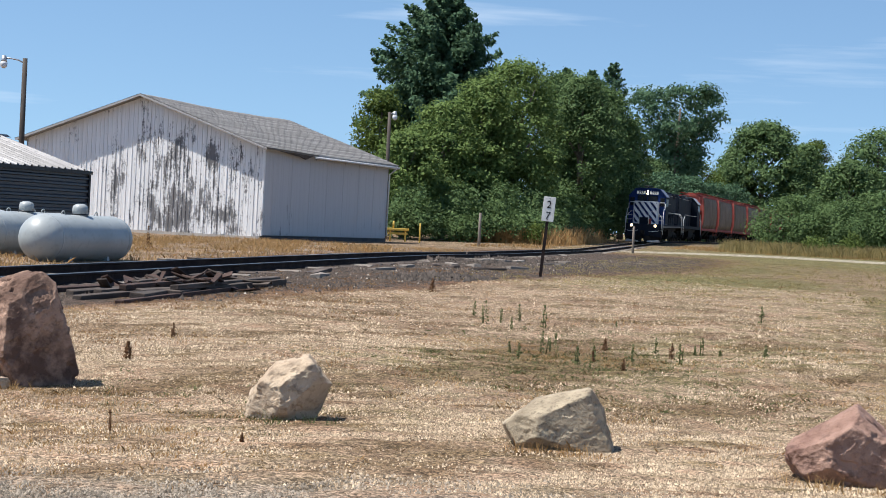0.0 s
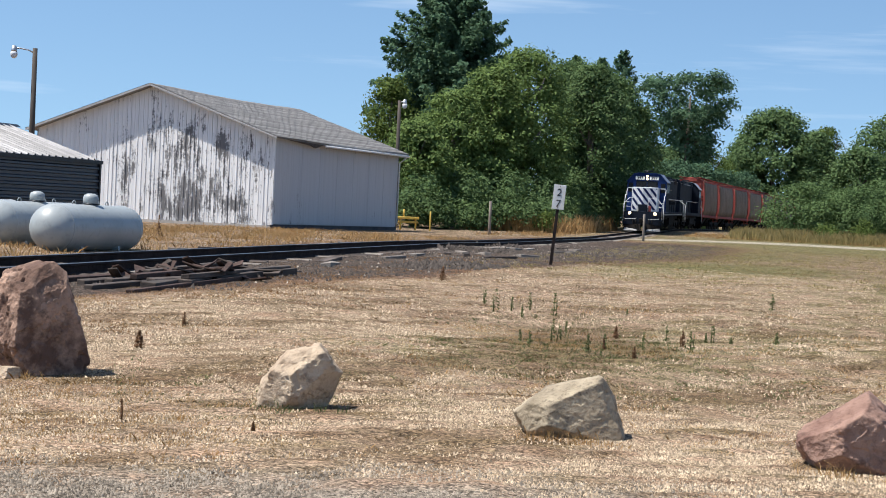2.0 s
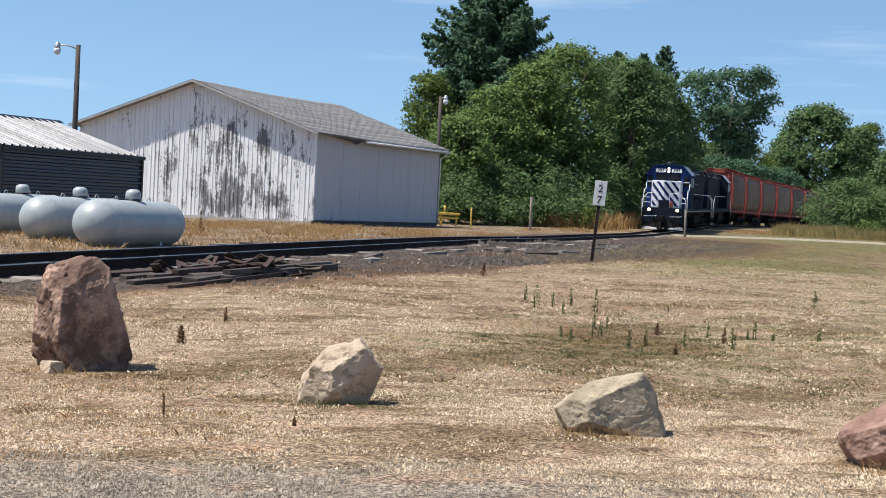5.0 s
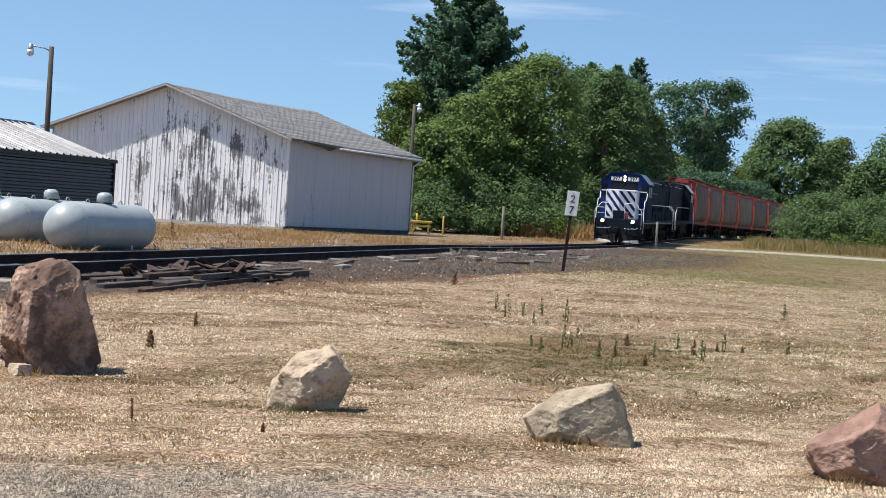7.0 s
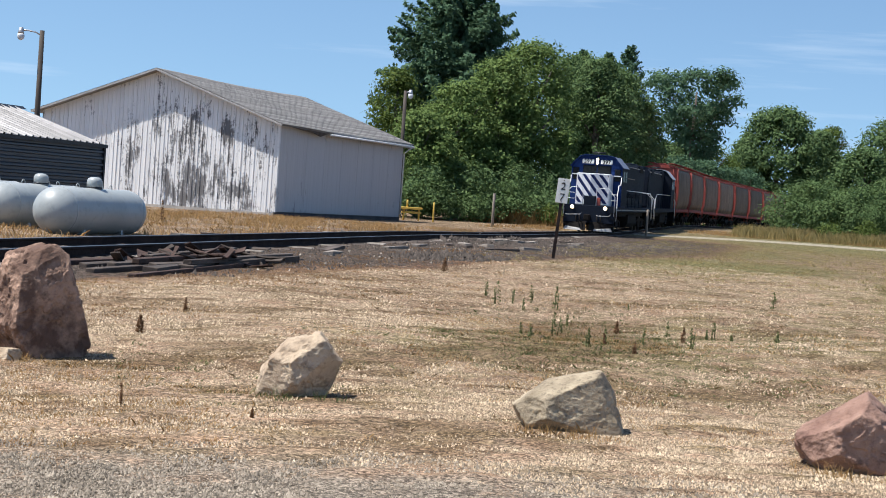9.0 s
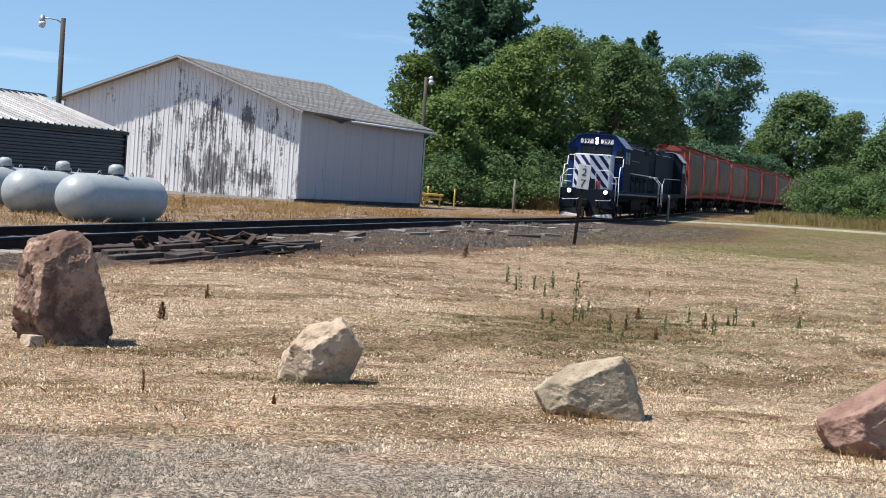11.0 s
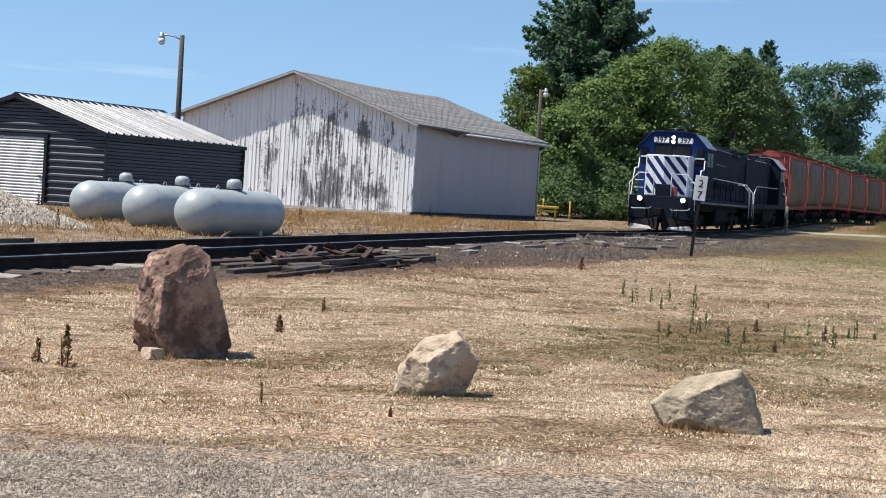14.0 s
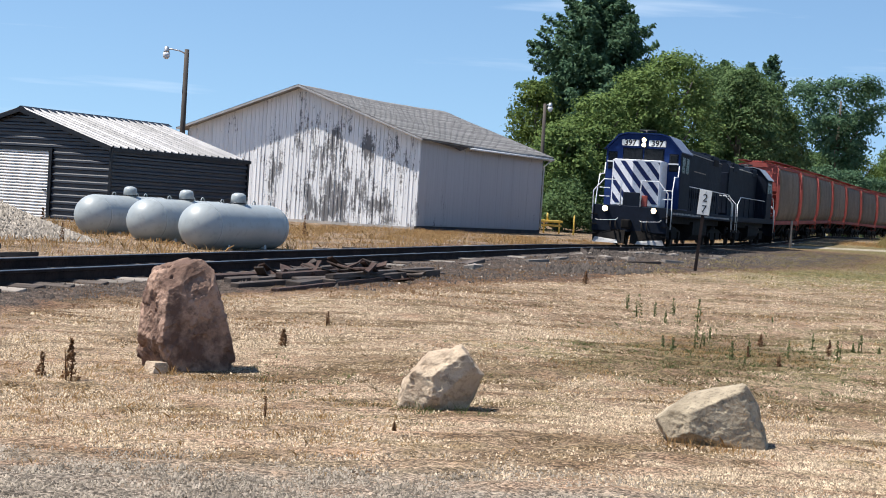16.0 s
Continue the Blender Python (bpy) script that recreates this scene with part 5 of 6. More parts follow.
def crown(lobes, count, size, seed, clump=0.45, per=12, hollow=0.15):
    """Sprays of leaves over the outside of rounded lobes, with gaps."""
    rng = np.random.default_rng(seed)
    c = np.array([l[:3] for l in lobes])
    r = np.array([l[3:6] for l in lobes])
    share = (r.prod(1)) ** (2 / 3)
    pick = rng.choice(len(lobes), max(1, count // per), p=share / share.sum())
    d = rng.normal(0, 1, (len(pick), 3))
    d[:, 2] = np.where(d[:, 2] < -0.4, -d[:, 2], d[:, 2])
    d /= np.linalg.norm(d, axis=1)[:, None]
    depth = np.where(rng.random(len(pick)) < hollow, rng.uniform(0.45, 0.8, len(pick)), rng.uniform(0.84, 1.10, len(pick)))
    p = c[pick] + d * r[pick] * depth[:, None]
    # leave out sprays buried in another lobe
    inside = np.zeros(len(p), bool)
    for k in range(len(lobes)):
        q = ((p - c[k]) / r[k])
        inside |= (np.sum(q * q, 1) < 0.5) & (pick != k)
    p, d = p[~inside], d[~inside]
    m = len(p)
    pts = np.repeat(p, per, 0) + rng.normal(0, clump, (m * per, 3)) * [1, 1, 0.7]
    ways = np.repeat(d, per, 0) * 0.9 + [0, 0, 0.35]
    return leaves(pts, ways, size, rng, 0.42)


def tiers(h, half, count, size, seed):
    """Rising leafy branches in tiers, whose tips stand out of the outline."""
    rng = np.random.default_rng(seed)
    n = int(90 + 30 * half)
    f = (np.arange(n) + rng.random(n)) / n
    az = np.arange(n) * 2.4 + rng.normal(0, 0.3, n)
    reach = half * np.where(f < 0.3, 0.80 + 0.66 * f, 1.0 - 0.90 * np.clip((f - 0.3) / 0.7, 0, 1) ** 2.4) * rng.uniform(0.62, 1.10, n)
    rise = 0.10 + 0.95 * f ** 1.5 + rng.normal(0, 0.08, n)
    z0 = h * (0.06 + 0.86 * f) - 0.25 * reach * rise
    per = max(20, count // n)
    u = rng.beta(2.0, 1.3, (n, per))
    wide = 0.26 * reach[:, None] * (1.06 - u) + 0.16
    r = reach[:, None] * u
    side, up = rng.normal(0, 0.5, (n, per)) * wide, rng.normal(0, 0.42, (n, per)) * wide
    ca, sa = np.cos(az)[:, None], np.sin(az)[:, None]
    x, y = r * ca - side * sa, r * sa + side * ca
    z = z0[:, None] + r * rise[:, None] - 0.10 * r * u + up
    pts = np.stack([x, y, np.clip(z, 0.3, h)], -1).reshape(-1, 3)
    ways = np.stack([0.5 * ca + 0 * u, 0.5 * sa + 0 * u, 0.7 + 0 * u], -1).reshape(-1, 3)
    return leaves(pts, ways, size, rng, 0.5)


def limbs(b, h, spread, seed, trunk, base, n=7):
    rng = random.Random(seed)
    tube(b, [(0, 0, -0.3), (0.1, 0.05, h * 0.3), (-0.1, 0.1, h * 0.6), (0.05, 0, h * 0.88)], trunk, trunk * 0.2, 9)
    for k in range(n):
        a = k * 2.4 + rng.uniform(-0.4, 0.4)
        z = base + (h * 0.7 - base) * k / n
        e = spread * rng.uniform(0.6, 0.9)
        tube(b, [(0, 0, z), (0.4 * e * math.cos(a), 0.4 * e * math.sin(a), z + 0.10 * h), (e * math.cos(a), e * math.sin(a), z + 0.24 * h)], trunk * 0.42, trunk * 0.1, 6)


def tree(x, y, top, half, style, mat, label, seed, count=13000, size=0.30, category="tree", group="wood behind the track"):
    z0 = lz(x, y)
    h = top - z0
    rng = random.Random(seed)
    lobes = []
    if style == "bush":
        for k in range(12):
            a, f = k * 2.4, math.sqrt((k + 0.5) / 12)
            s = half * rng.uniform(0.34, 0.5)
            lobes.append((half * 0.72 * f * math.cos(a), half * 0.72 * f * math.sin(a), max(0.3, (h - s) * (1 - 0.65 * f * f) * rng.uniform(0.75, 1.0)), s, s, s * 0.9))
            lobes.append((half * 0.85 * f * math.cos(a + 1), half * 0.85 * f * math.sin(a + 1), h * 0.22, s, s, h * 0.3))
    else:
        base = (0.34 if style == "open" else 0.10) * h
        n = 40 if style == "open" else 64
        for k in range(n):
            f = (k + 0.5) / n
            a = k * 2.4 + rng.uniform(-0.3, 0.3)
            z = base + (h - base) * f
            prof = math.sin(math.pi * (0.18 + 0.76 * f)) ** 0.75 * 1.0
            if style == "open":
                prof = (0.40 + 0.75 * f ** 1.3) * (1 if f < 0.85 else 0.86)
            s = half * rng.uniform(0.15, 0.30)
            rr = max(0.0, half * prof - s * 0.8) * rng.uniform(0.75, 1.05)
            lobes.append((rr * math.cos(a), rr * math.sin(a), min(z, h - s * 0.8), s, s, s * rng.uniform(0.7, 0.95)))
    o = thing("bush" if style == "bush" else "tree", pose(x, y, z0), label, category, group)
    if style != "bush":
        b = B()
        limbs(b, h, half * 0.8, seed, 0.045 * h ** 0.8 + 0.03, 0.2 * h if style == "open" else 0.12 * h, {"open": 9, "cone": 0}.get(style, 6))
        part("trunk", b, BARK, o)
    if style == "cone":
        v, f = tiers(h, half, count, size, seed)
    else:
        v, f = crown(lobes, count, size, seed, clump=0.20 + 0.045 * half, per=16, hollow=0.05 if style == "open" else 0.25)
    part("crown", fast_mesh("crown", v, f, mat), None, o)
    return o


def grove():
    seed = 40
    rows = [
        ("cone", LEAF_DEEP, "tall dark blue-green tree with drooping tiers of branches", 76000, 0.42, [(-50.1, 141.8, 22.6, 7.4)]),
        ("cone", LEAF_DEEP, "narrow dark conifer rising behind the grove", 9000, 0.34, [(-45.0, 166.0, 18.8, 3.2), (-44.7, 184.7, 21.5, 4.0), (-47.5, 172.0, 18.8, 3.2), (-44.6, 175.0, 19.6, 3.2)]),
        ("round", LEAF_LIGHT, "light green broadleaf tree at the grove's edge", 11000, 0.28, [(-50.9, 130.3, 11.9, 2.5)]),
        ("round", LEAF_LIGHT, "pale green tree far behind the train", 9000, 0.45, [(-39.2, 327.7, 20.7, 4.6), (-55.4, 294.8, 14.2, 6.4), (-58.8, 284.1, 12.9, 5.0)]),
        ("round", LEAF_MID, "leafy mid-green tree in the grove behind the track", 26000, 0.27, [(-43.0, 115.3, 7.4, 2.7), (-42.3, 121.5, 10.1, 3.5), (-40.4, 124.7, 12.3, 3.6), (-38.4, 127.5, 14.0, 4.0)]),
        ("round", LEAF_DARK, "dense dark green tree in the grove behind the track", 26000, 0.27, [(-38.8, 141.9, 14.5, 4.3), (-35.9, 138.0, 14.0, 3.5)]),
        ("round", LEAF_DARK, "broad green tree beside the field path", 20000, 0.32, [(-14.0, 166.3, 12.0, 4.5), (-15.9, 160.2, 8.6, 3.4)]),
        ("round", LEAF_DARK, "dark shaded tree in the grove behind the track", 15000, 0.32, [(-41.3, 164.1, 15.2, 4.1), (-43.4, 186.2, 13.6, 3.8), (-45.9, 211.3, 10.6, 3.6), (-37.4, 152.0, 14.2, 3.8)]),
        ("round", LEAF_DARK, "rounded dark green tree far behind the train", 32000, 0.60, [(-46.6, 311.5, 22.4, 8.6), (-40.4, 319.4, 18.9, 5.4), (-53.0, 315.7, 14.6, 5.8)]),
        ("open", LEAF_DEEP, "tall open tree with forked trunk showing through gaps", 17000, 0.50, [(-47.2, 235.4, 21.7, 7.1)]),
        ("bush", LEAF_BUSH, "dense rounded green bush beside the track", 17000, 0.24, [(-19.1, 149.8, 6.1, 4.0), (-15.6, 148.2, 5.6, 3.6), (-12.3, 150.5, 6.3, 3.6), (-9.0, 151.0, 6.0, 3.4)]),
        ("bush", LEAF_DARK, "low dark bush behind the field path", 6500, 0.24, [(-20.6, 152.6, 2.6, 2.4), (-17.4, 151.8, 2.6, 2.4), (-14.0, 151.6, 2.6, 2.4)]),
        ("bush", LEAF_DARK, "low dark bush at the foot of the grove", 6500, 0.22, [(-34.9, 120.2, 3.0, 2.0), (-35.4, 130.5, 3.3, 2.1), (-36.9, 146.6, 3.6, 2.2)]),
        ("bush", LEAF_BUSH, "low leafy bush at the foot of the grove", 6000, 0.22, [(-40.9, 110.7, 3.3, 2.0), (-38.6, 114.3, 2.2, 1.9), (-36.6, 117.4, 3.6, 2.0)]),
        ("bush", LEAF_DARK, "dark bush in the shade of the grove", 6500, 0.26, [(-41.5, 112.7, 4.6, 2.2), (-39.5, 117.0, 5.0, 2.4), (-37.4, 120.5, 5.2, 2.4), (-35.6, 124.5, 4.6, 2.2), (-36.2, 134.0, 5.0, 2.4), (-37.3, 152.0, 6.0, 2.6), (-38.6, 168.0, 6.4, 2.8), (-41.2, 192.0, 6.6, 3.0)]),
        ("round", LEAF_DEEP, "low green tree along the far track", 12000, 0.36, [(-42.4, 205.0, 8.6, 3.6), (-43.6, 226.0, 9.0, 4.0), (-44.8, 248.0, 9.0, 4.2), (-46.0, 272.0, 9.6, 4.4)]),
        ("bush", LEAF_DARK, "dark undergrowth along the far track", 6000, 0.36, [(-42.0, 216.0, 4.6, 3.4), (-43.0, 238.0, 4.6, 3.6), (-44.0, 260.0, 4.8, 3.8), (-45.2, 285.0, 5.0, 4.0), (-46.4, 310.0, 5.0, 4.4)]),
        ("bush", LEAF_LIGHT, "small bright shrub in the scrub", 2200, 0.18, [(-13.2, 138.0, 2.3, 1.0), (-15.8, 136.0, 1.9, 0.9), (-33.6, 117.5, 1.7, 0.8)]),
    ]
    for style, mat, label, count, size, places in rows:
        for x, y, top, half in places:
            seed += 1
            tree(x, y, top, half, style, mat, label, seed, count, size, category="bush" if style == "bush" else "tree")


grove()


# ---------------------------------------------------------------- grass, weeds and stones
def blades(name, spots, height, spread, per, width, mat, label, seed, lean=0.45):
    """Tufts of thin pointed blades at spots (x, y)."""
    rng = np.random.default_rng(seed)
    n = len(spots) * per
    base = np.repeat(spots, per, 0) + rng.normal(0, spread, (n, 2))
    z = land(base[:, 0], base[:, 1])
    h = np.repeat(height * rng.uniform(0.45, 1.25, len(spots)), per) * rng.uniform(0.5, 1.1, n)
    a = rng.uniform(0, math.tau, n)
    side = np.stack([np.cos(a), np.sin(a), 0 * a], 1) * (width * rng.uniform(0.6, 1.3, n))[:, None]
    tip = np.stack([rng.normal(0, lean, n) * h, rng.normal(0, lean, n) * h, h], 1)
    p = np.stack([base[:, 0], base[:, 1], z - 0.01], 1)
    mid = p + tip * [0.35, 0.35, 0.6]
    v = np.stack([p - side, p + side, mid + side * 0.7, p + tip, mid - side * 0.7], 1).reshape(-1, 3)
    f = np.arange(5 * n).reshape(n, 5)
    return tagged(new(name, fast_mesh(name, v, f, mat)), label, "grass", kind="stuff")


def scatter(n, seed, xr, yr, keep, uneven=0.9):
    rng = np.random.default_rng(seed)
    p = np.stack([rng.uniform(*xr, n), rng.uniform(*yr, n)], 1)
    # soft patches from a few crossing waves
    w = rng.uniform(0.5, 1.6, (6, 2)) * rng.choice((-1, 1), (6, 2))
    f = np.sin(p @ w.T + rng.uniform(0, 6, 6)).sum(1) / 6
    k = keep(p[:, 0], p[:, 1])
    k = np.where(k > 0, k + uneven * f, 0)
    return p[rng.random(n) < k]


def off_track(x, y):
    return x - track_x(y)


def clear_of_road(x, y):
    return step(-0.2, 0.8, y - (7.3 + 0.27 * x))


blades("dry_grass", scatter(26000, 1, (-12, 3), (5, 18), lambda x, y: (off_track(x, y) > 2.6) * clear_of_road(x, y) * (0.02 + 1.7 * np.exp(-((y - 8.6 - 0.1 * x) / 1.3) ** 2 - ((x + 6.0) / 2.2) ** 2))),
       0.040, 0.04, 13, 0.0015, STRAW, "sparse dry straw-coloured grass over gravel", 2)
blades("dry_grass", scatter(9000, 3, (-22, 6), (18, 44), lambda x, y: (off_track(x, y) > 2.6) * 0.12), 0.05, 0.06, 9, 0.003, STRAW, "sparse dry straw-coloured grass over dirt", 4)
blades("dry_grass", scatter(11000, 5, (-40, -15), (22, 82), lambda x, y: (off_track(x, y) < -2.6) * (0.36 + 0.2 * (off_track(x, y) < -5))), 0.17, 0.16, 10, 0.008, STRAW, "golden dry grass along the barn and tanks", 6)
blades("rusty_grass", scatter(16000, 7, (-22, -4), (12, 46), lambda x, y: np.exp(-((off_track(x, y) - 3.6) / 1.2) ** 2) * 0.8), 0.045, 0.08, 10, 0.0035, GRASS_RUST, "rust-brown dead grass along the track", 8)
blades("dry_grass", scatter(7000, 9, (-34, 2), (100, 142), lambda x, y: 0.5 * ((off_track(x, y) < -3.4) | (y > 127)) * (np.abs(off_track(x, y)) > 3.4) * (path_off(x, y) > 4.6)), 0.26, 0.2, 8, 0.014, STRAW, "dry straw-coloured grass beside the far track", 10)
blades("olive_grass", scatter(9000, 11, (-28.0, -4), (128, 147), lambda x, y: 0.42 * (off_track(x, y) > 7.0) * (path_off(x, y) > 4.6)), 0.80, 0.3, 9, 0.022, GRASS_OLIVE, "tall olive and straw-coloured grass before the bushes", 12, 0.25)
blades("dry_grass", scatter(2600, 13, (-40, -32), (117, 140), lambda x, y: 0.8 * (off_track(x, y) < -3.5)), 1.2, 0.25, 9, 0.03, STRAW, "tall dry grass mound before the grove", 14, 0.3)
blades("low_brown_growth", scatter(26000, 19, (-9, 2), (8, 32), lambda x, y: (np.abs(x + 0.40 * y) < 0.28 * y + 1.5) * (off_track(x, y) > 4.5) * clear_of_road(x, y) * 0.45 * growth(x, y), 0.2), 0.030, 0.06, 12, 0.0026, GRASS_BROWN, "low dead brown growth over gravel", 20, 0.9)
blades("low_green_growth", scatter(11000, 15, (-8, 1), (8.5, 26), lambda x, y: -0.05 + 0.9 * np.exp(-((x + 4.0) / 1.8) ** 2 - ((y - 15.2) / 4.0) ** 2) + 0.5 * np.exp(-((x + 3.6) / 0.7) ** 2 - ((y - 9.9) / 0.6) ** 2)),
       0.035, 0.035, 8, 0.003, WEED_GREEN, "low green weeds spread over the gravel", 16, 0.8)
blades("low_green_growth", scatter(6000, 17, (-22, 3), (34, 100), lambda x, y: (off_track(x, y) > 4) * 0.55), 0.07, 0.12, 8, 0.010, GRASS_OLIVE, "thin olive-green grass on the flat", 18, 0.7)


def weed(x, y, h, mat, label, seed, bushy=1.0):
    rng = np.random.default_rng(seed)
    o = thing("weed", pose(x, y, lz(x, y)), label, "weed", "weeds in the gravel")
    b = B()
    for k in range(1 + int(2 * bushy)):
        dx, dy = rng.normal(0, 0.05 * h), rng.normal(0, 0.05 * h)
        tube(b, [(dx, dy, -0.02), (dx * 1.6, dy * 1.4, h * 0.5), (dx * 1.8, dy * 2, h * rng.uniform(0.75, 1.0))], 0.006, 0.002, 5)
    part("stem", b, mat, o)
    n = int((90 if mat is WEED_GREEN else 240) * bushy)
    z = rng.uniform(0.05, 1.0, n) * h
    rad = 0.42 * h * bushy * (1.05 - z / h)
    a = rng.uniform(0, math.tau, n)
    p = np.stack([np.cos(a) * rad * rng.uniform(0.2, 1, n), np.sin(a) * rad * rng.uniform(0.2, 1, n), z], 1)
    v, f = leaves(p, np.stack([np.cos(a), np.sin(a), 0.8 + 0 * a], 1), 0.07 * h + 0.012, rng, 0.8)
    part("foliage", fast_mesh("foliage", v, f, mat), None, o)


for k, (x, y, h, w) in enumerate([(-6.29, 19.96, 0.36, 0.6), (-7.06, 21.92, 0.26, 0.5), (-6.24, 20.5, 0.22, 0.5), (-6.11, 20.82, 0.28, 0.5), (-5.57, 20.09, 0.36, 0.5), (-4.53, 16.33, 0.28, 0.5),
                                  (-3.75, 14.69, 0.22, 0.7), (-3.77, 15.38, 0.20, 0.6), (-3.05, 15.82, 0.24, 0.7), (-3.14, 17.49, 0.24, 0.5), (-4.48, 15.33, 0.17, 0.6), (-3.49, 23.96, 0.30, 0.7)]):
    weed(x, y, 0.8 * h, WEED_GREEN, "small upright green weed in the gravel", 60 + k, w)
sprout = random.Random(17)
for k in range(15):
    x, y = sprout.choice(((-5.9, 20.2), (-4.5, 16.4), (-3.8, 15.0), (-3.2, 16.4), (-3.5, 14.9)))
    weed(x + sprout.gauss(0, 0.35), y + sprout.gauss(0, 0.9), sprout.uniform(0.06, 0.19), WEED_GREEN if k % 4 else STRAW_RUST, "thin little weed among the gravel", 110 + k, sprout.uniform(0.4, 0.8))
for k, (x, y, h, w) in enumerate([(-6.50, 8.83, 0.27, 0.6), (-6.75, 8.86, 0.16, 0.6), (-6.56, 11.65, 0.14, 0.9), (-9.81, 27.97, 0.26, 0.8), (-7.67, 14.47, 0.14, 0.4), (-4.71, 8.2, 0.12, 0.10), (-3.84, 8.06, 0.05, 0.6), (-25.5, 33.2, 0.6, 0.5), (-20.8, 36.5, 0.5, 0.4), (-26.5, 48.0, 0.7, 0.4), (-21.0, 28.0, 0.4, 0.4)]):
    weed(x, y, h, STRAW_RUST, "dead rust-brown dock weed standing upright", 80 + k, w)


def stones(name, spots, size, mat, label, seed, lift=None):
    """Small broken stones: six-cornered lumps lying at spots."""
    rng = np.random.default_rng(seed)
    n = len(spots)
    z = land(spots[:, 0], spots[:, 1]) if lift is None else lift
    s = size * rng.lognormal(0, 0.32, n)
    unit = np.array([[1, 0, -0.5], [0, 1, -0.5], [-1, 0, -0.5], [0, -1, -0.5], [0.1, 0.1, 0.9]])
    v = unit[None] * (1 + rng.uniform(-0.35, 0.35, (n, 5, 1)))
    a = rng.uniform(0, math.tau, n)
    ca, sa = np.cos(a)[:, None], np.sin(a)[:, None]
    x = v[:, :, 0] * ca - v[:, :, 1] * sa * 0.75
    y = v[:, :, 0] * sa + v[:, :, 1] * ca * 0.75
    zz = v[:, :, 2] + rng.uniform(-0.35, 0.35, (n, 1)) * v[:, :, 0]
    out = np.stack([x * s[:, None] + spots[:, :1], y * s[:, None] + spots[:, 1:2], zz * s[:, None] + z[:, None] + 0.2 * s[:, None]], -1).reshape(-1, 3)
    tri = np.array([[0, 1, 4], [1, 2, 4], [2, 3, 4], [3, 0, 4]])
    f = (np.arange(n)[:, None, None] * 5 + tri[None]).reshape(-1, 3)
    return tagged(new(name, fast_mesh(name, out, f, mat)), label, "stones" if label else "", kind="stuff")


def in_reach(x, y):
    """The wedge of gravel flat between the road and the track."""
    return np.abs(x + 0.40 * y) < 0.28 * y + 1.2


def grassy(x, y):
    return 0.30 * np.exp(-((x + 4.0) / 1.8) ** 2 - ((y - 15.0) / 3.5) ** 2) + 0.28 * np.exp(-((y - 8.6 - 0.1 * x) / 1.4) ** 2 - ((x + 6.2) / 1.8) ** 2)


stones("loose_stones", scatter(330000, 31, (-8.5, 1.2), (6.6, 12), lambda x, y: in_reach(x, y) * (0.62 - grassy(x, y) - 0.40 * growth(x, y)), 0.35), 0.0054, STONES, "pale gravel chips strewn over the dirt", 32)
stones("loose_stones", scatter(140000, 29, (-10, 1.0), (12, 18), lambda x, y: in_reach(x, y) * (0.60 - grassy(x, y) - 0.42 * growth(x, y)), 0.35), 0.0068, STONES, "pale gravel chips strewn over the dirt", 30)
stones("loose_stones", scatter(190000, 33, (-20, 2), (18, 44), lambda x, y: in_reach(x, y) * (off_track(x, y) > 1.5 + 0.11 * y) * (0.55 - 0.40 * growth(x, y)), 0.3), 0.0105, STONES, "pale gravel chips strewn over the flat", 34)
stones("road_gravel", scatter(120000, 27, (-6.5, 1.2), (5.0, 8.2), lambda x, y: in_reach(x, y) * 0.75 * (1 - step(-0.2, 0.9, y - (7.3 + 0.27 * x))), 0.3), 0.0058, ROAD_CHIPS, "grey crushed gravel along the road's edge", 28)
stones("track_ballast", scatter(52000, 35, (-24, -9), (8, 60), lambda x, y: 0.8 * (np.abs(off_track(x, y) - 0.1) < 2.1)), 0.020, STONES_DARK, "dark cinder ballast around the ties", 36)


stones("cinder_spill", scatter(30000, 38, (-30, -8), (20, 78), lambda x, y: 0.55 * (off_track(x, y) > 1.8) * (off_track(x, y) < 2.2 + 0.075 * y)), 0.030, STONES_DARK, "dark cinders and clods spilt beside the rails", 39)
stones("cinder_spill", scatter(26000, 40, (-34, -10), (20, 80), lambda x, y: 0.18 * (np.abs(off_track(x, y)) > 1.5) * (np.abs(off_track(x, y)) < 2.6 + 0.06 * y)), 0.019, GRAVEL_GREY, "pale broken ballast strewn beside the rails", 41)


def gravel_heap():
    cx, cy, rr, h = -23.9, 28.7, 2.75, 0.98
    b = B()
    rings = []
    for i in range(13):
        f = i / 12
        ring = []
        for k in range(40):
            a = k * math.tau / 40
            q = f * rr * (1 + 0.10 * noise.noise(Vector((math.cos(a) * 1.5, math.sin(a) * 1.5, 3))))
            ring.append(b.verts.new((q * math.cos(a), q * math.sin(a), h * (1 - f) ** 1.15 + 0.06 * noise.noise(Vector((q * math.cos(a), q * math.sin(a), 7))) - 0.03)))
        rings.append(ring)
    for q, w in zip(rings, rings[1:]):
        for k in range(40):
            b.faces.new((q[k], q[(k + 1) % 40], w[(k + 1) % 40], w[k]))
    bmesh.ops.remove_doubles(b, verts=b.verts, dist=0.001)
    o = thing("gravel_heap", pose(cx, cy, lz(cx, cy)), "heap of pale crushed gravel before the garage", "gravel heap")
    part("heap", b, GRAVEL_GREY, o)
    rng = np.random.default_rng(9)
    n = 9000
    f = np.sqrt(rng.random(n))
    a = rng.uniform(0, math.tau, n)
    p = np.stack([f * rr * np.cos(a), f * rr * np.sin(a)], 1)
    s = stones("loose_gravel", p, 0.032, GRAVEL_GREY, "", 37, h * (1 - f) ** 1.15)
    s.parent = o


gravel_heap()


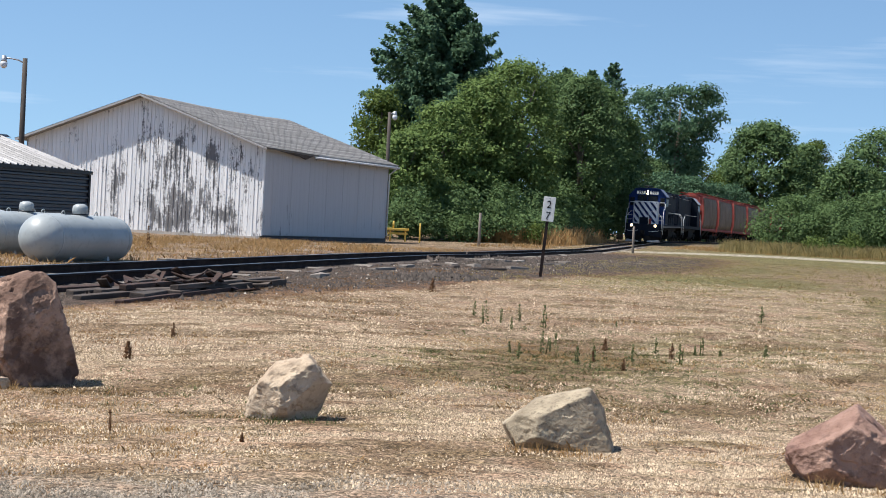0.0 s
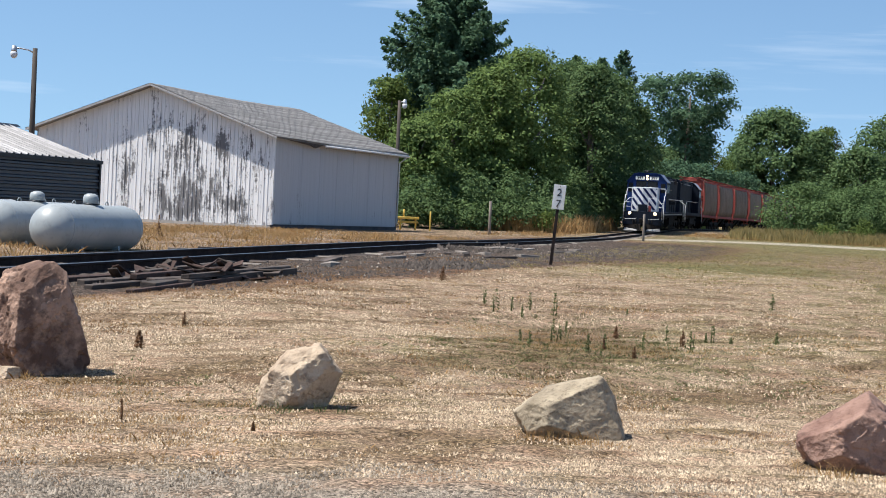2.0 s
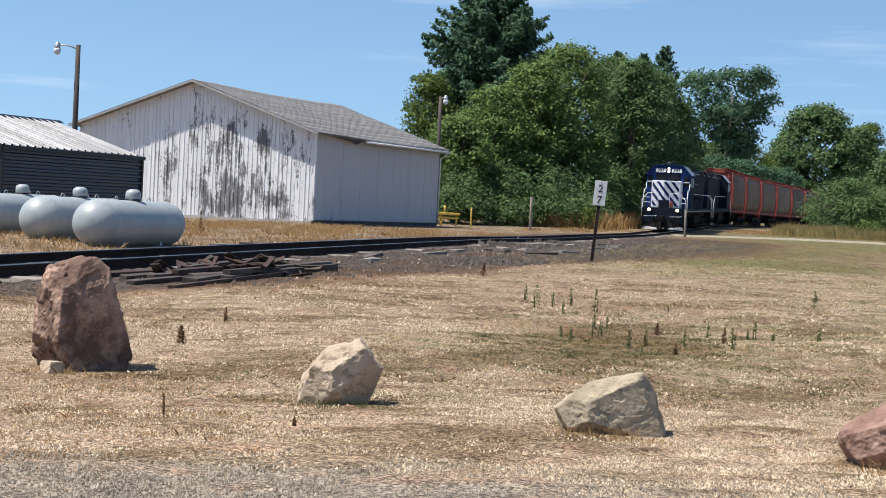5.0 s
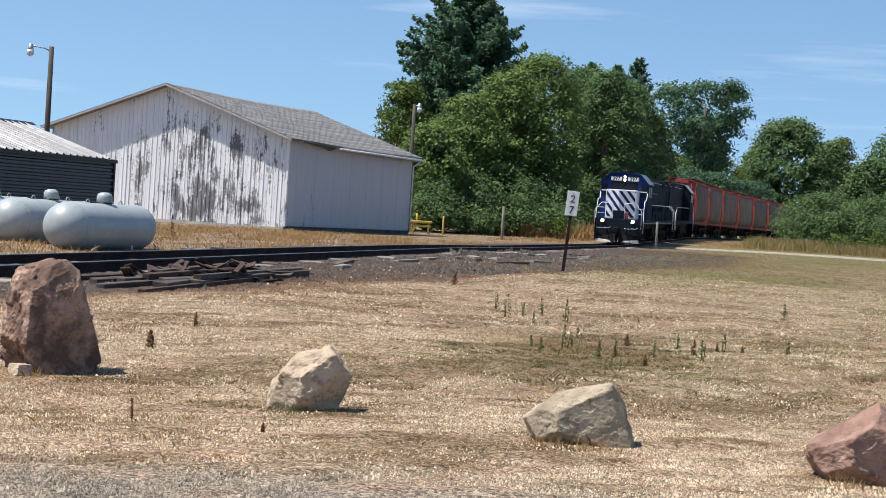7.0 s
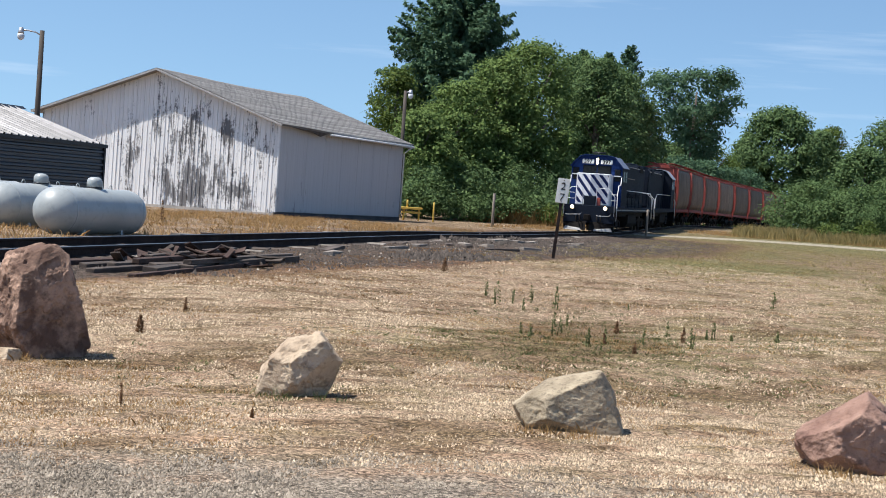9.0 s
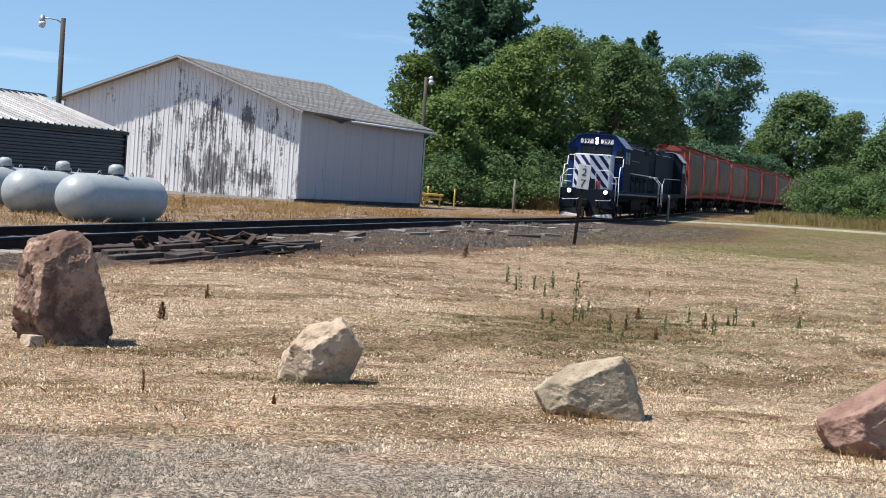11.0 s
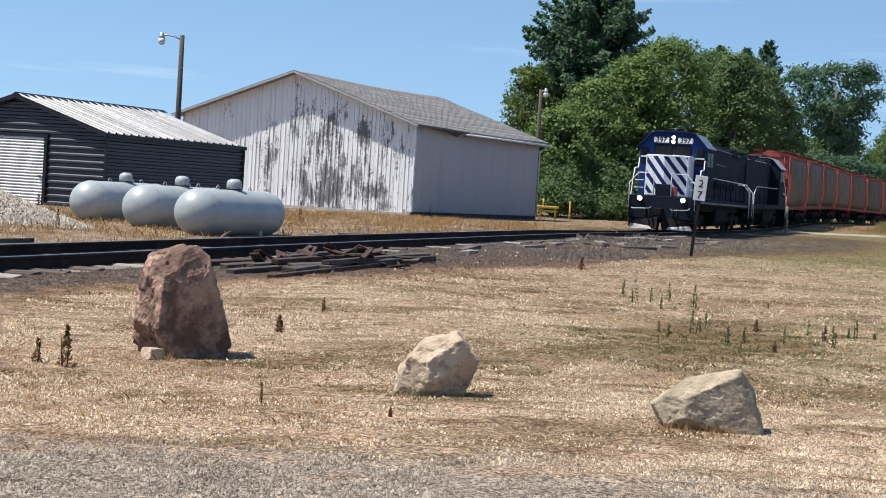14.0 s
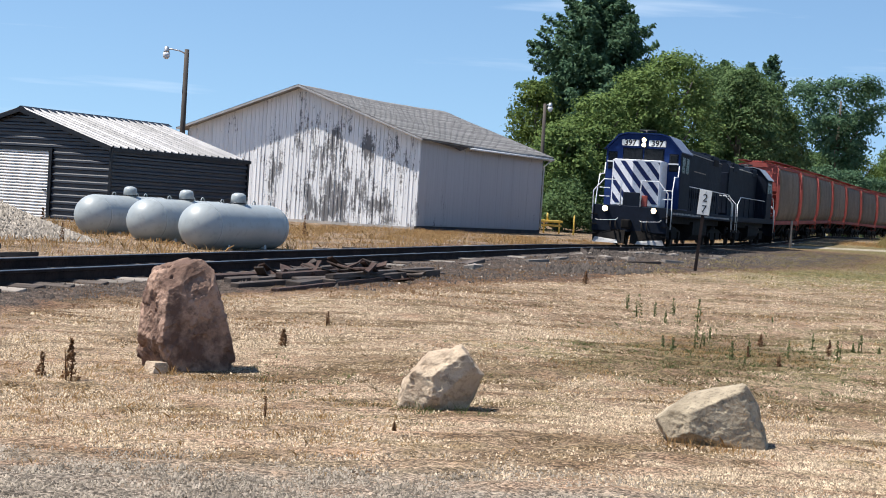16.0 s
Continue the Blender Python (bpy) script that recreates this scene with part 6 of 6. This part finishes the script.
def rubble(x, y, rr, n, seed, label):
    rng = np.random.default_rng(seed)
    f, a = np.sqrt(rng.random(n)), rng.uniform(0, math.tau, n)
    p = np.stack([x + 0.55 * rr * f * np.cos(a), y + rr * f * np.sin(a)], 1)
    stones("rubble", p, 0.05, STONES_DARK, label, seed, land(p[:, 0], p[:, 1]) + 0.10 * (1 - f))


rubble(-12.1, 34.9, 2.2, 520, 71, "low spill of dark cinders and clods beside the track")
rubble(-17.5, 52.0, 3.0, 260, 72, "scattered dark clods and broken ballast by the rails")
rubble(-19.5, 63.0, 4.0, 260, 73, "scattered dark clods and broken ballast by the rails")

for k, (x, y, r, mat) in enumerate(((-6.3, 9.5, 0.35, STRAW), (-4.1, 9.05, 0.28, WEED_GREEN), (-2.3, 8.62, 0.30, STRAW), (-0.75, 8.32, 0.28, STRAW))):
    tuft = np.random.default_rng(200 + k)
    spots = np.stack([x + tuft.normal(0, r * 0.6, 26), y + tuft.normal(0, 0.07, 26)], 1)
    blades("grass_tuft", spots, 0.075, 0.02, 9, 0.0016, mat, "small grass tufts at the foot of a boulder", 210 + k, 0.5)


def motions():
    times = [0.5 * k for k in range(33)]
    for ob, start, long, turned in train:
        rows = []
        for t in times:
            y0 = ahead(front_y(t), start) if start else front_y(t)
            y1 = ahead(y0, long)
            p, _ = track_point(y0)
            q, _ = track_point(y1)
            d = q - p
            rz = -math.degrees(math.atan2(d.x, d.y))
            m = pose(p.x, p.y, p.z + RAIL_UP, math.degrees(math.atan2(d.z, math.hypot(d.x, d.y))), 0, rz)
            if turned:
                m = m @ pose(0, long, 0, 0, 0, 180)
            rows.append((t, m))
        walk(ob, rows)
    # wheels roll with the way gone
    fine = [0.1 * k for k in range(161)]
    for w, r in WHEELS:
        top = w.parent
        back = -1 if any(ob is top and turned for ob, _, _, turned in train) else 1
        at = w.location.copy()
        rows = []
        for t in fine:
            gone = (front_y(0) - front_y(t)) * 1.01
            rows.append((t, Matrix.Translation(at) @ Matrix.Rotation(back * gone / r, 4, "X")))
        walk(w, rows)


motions()
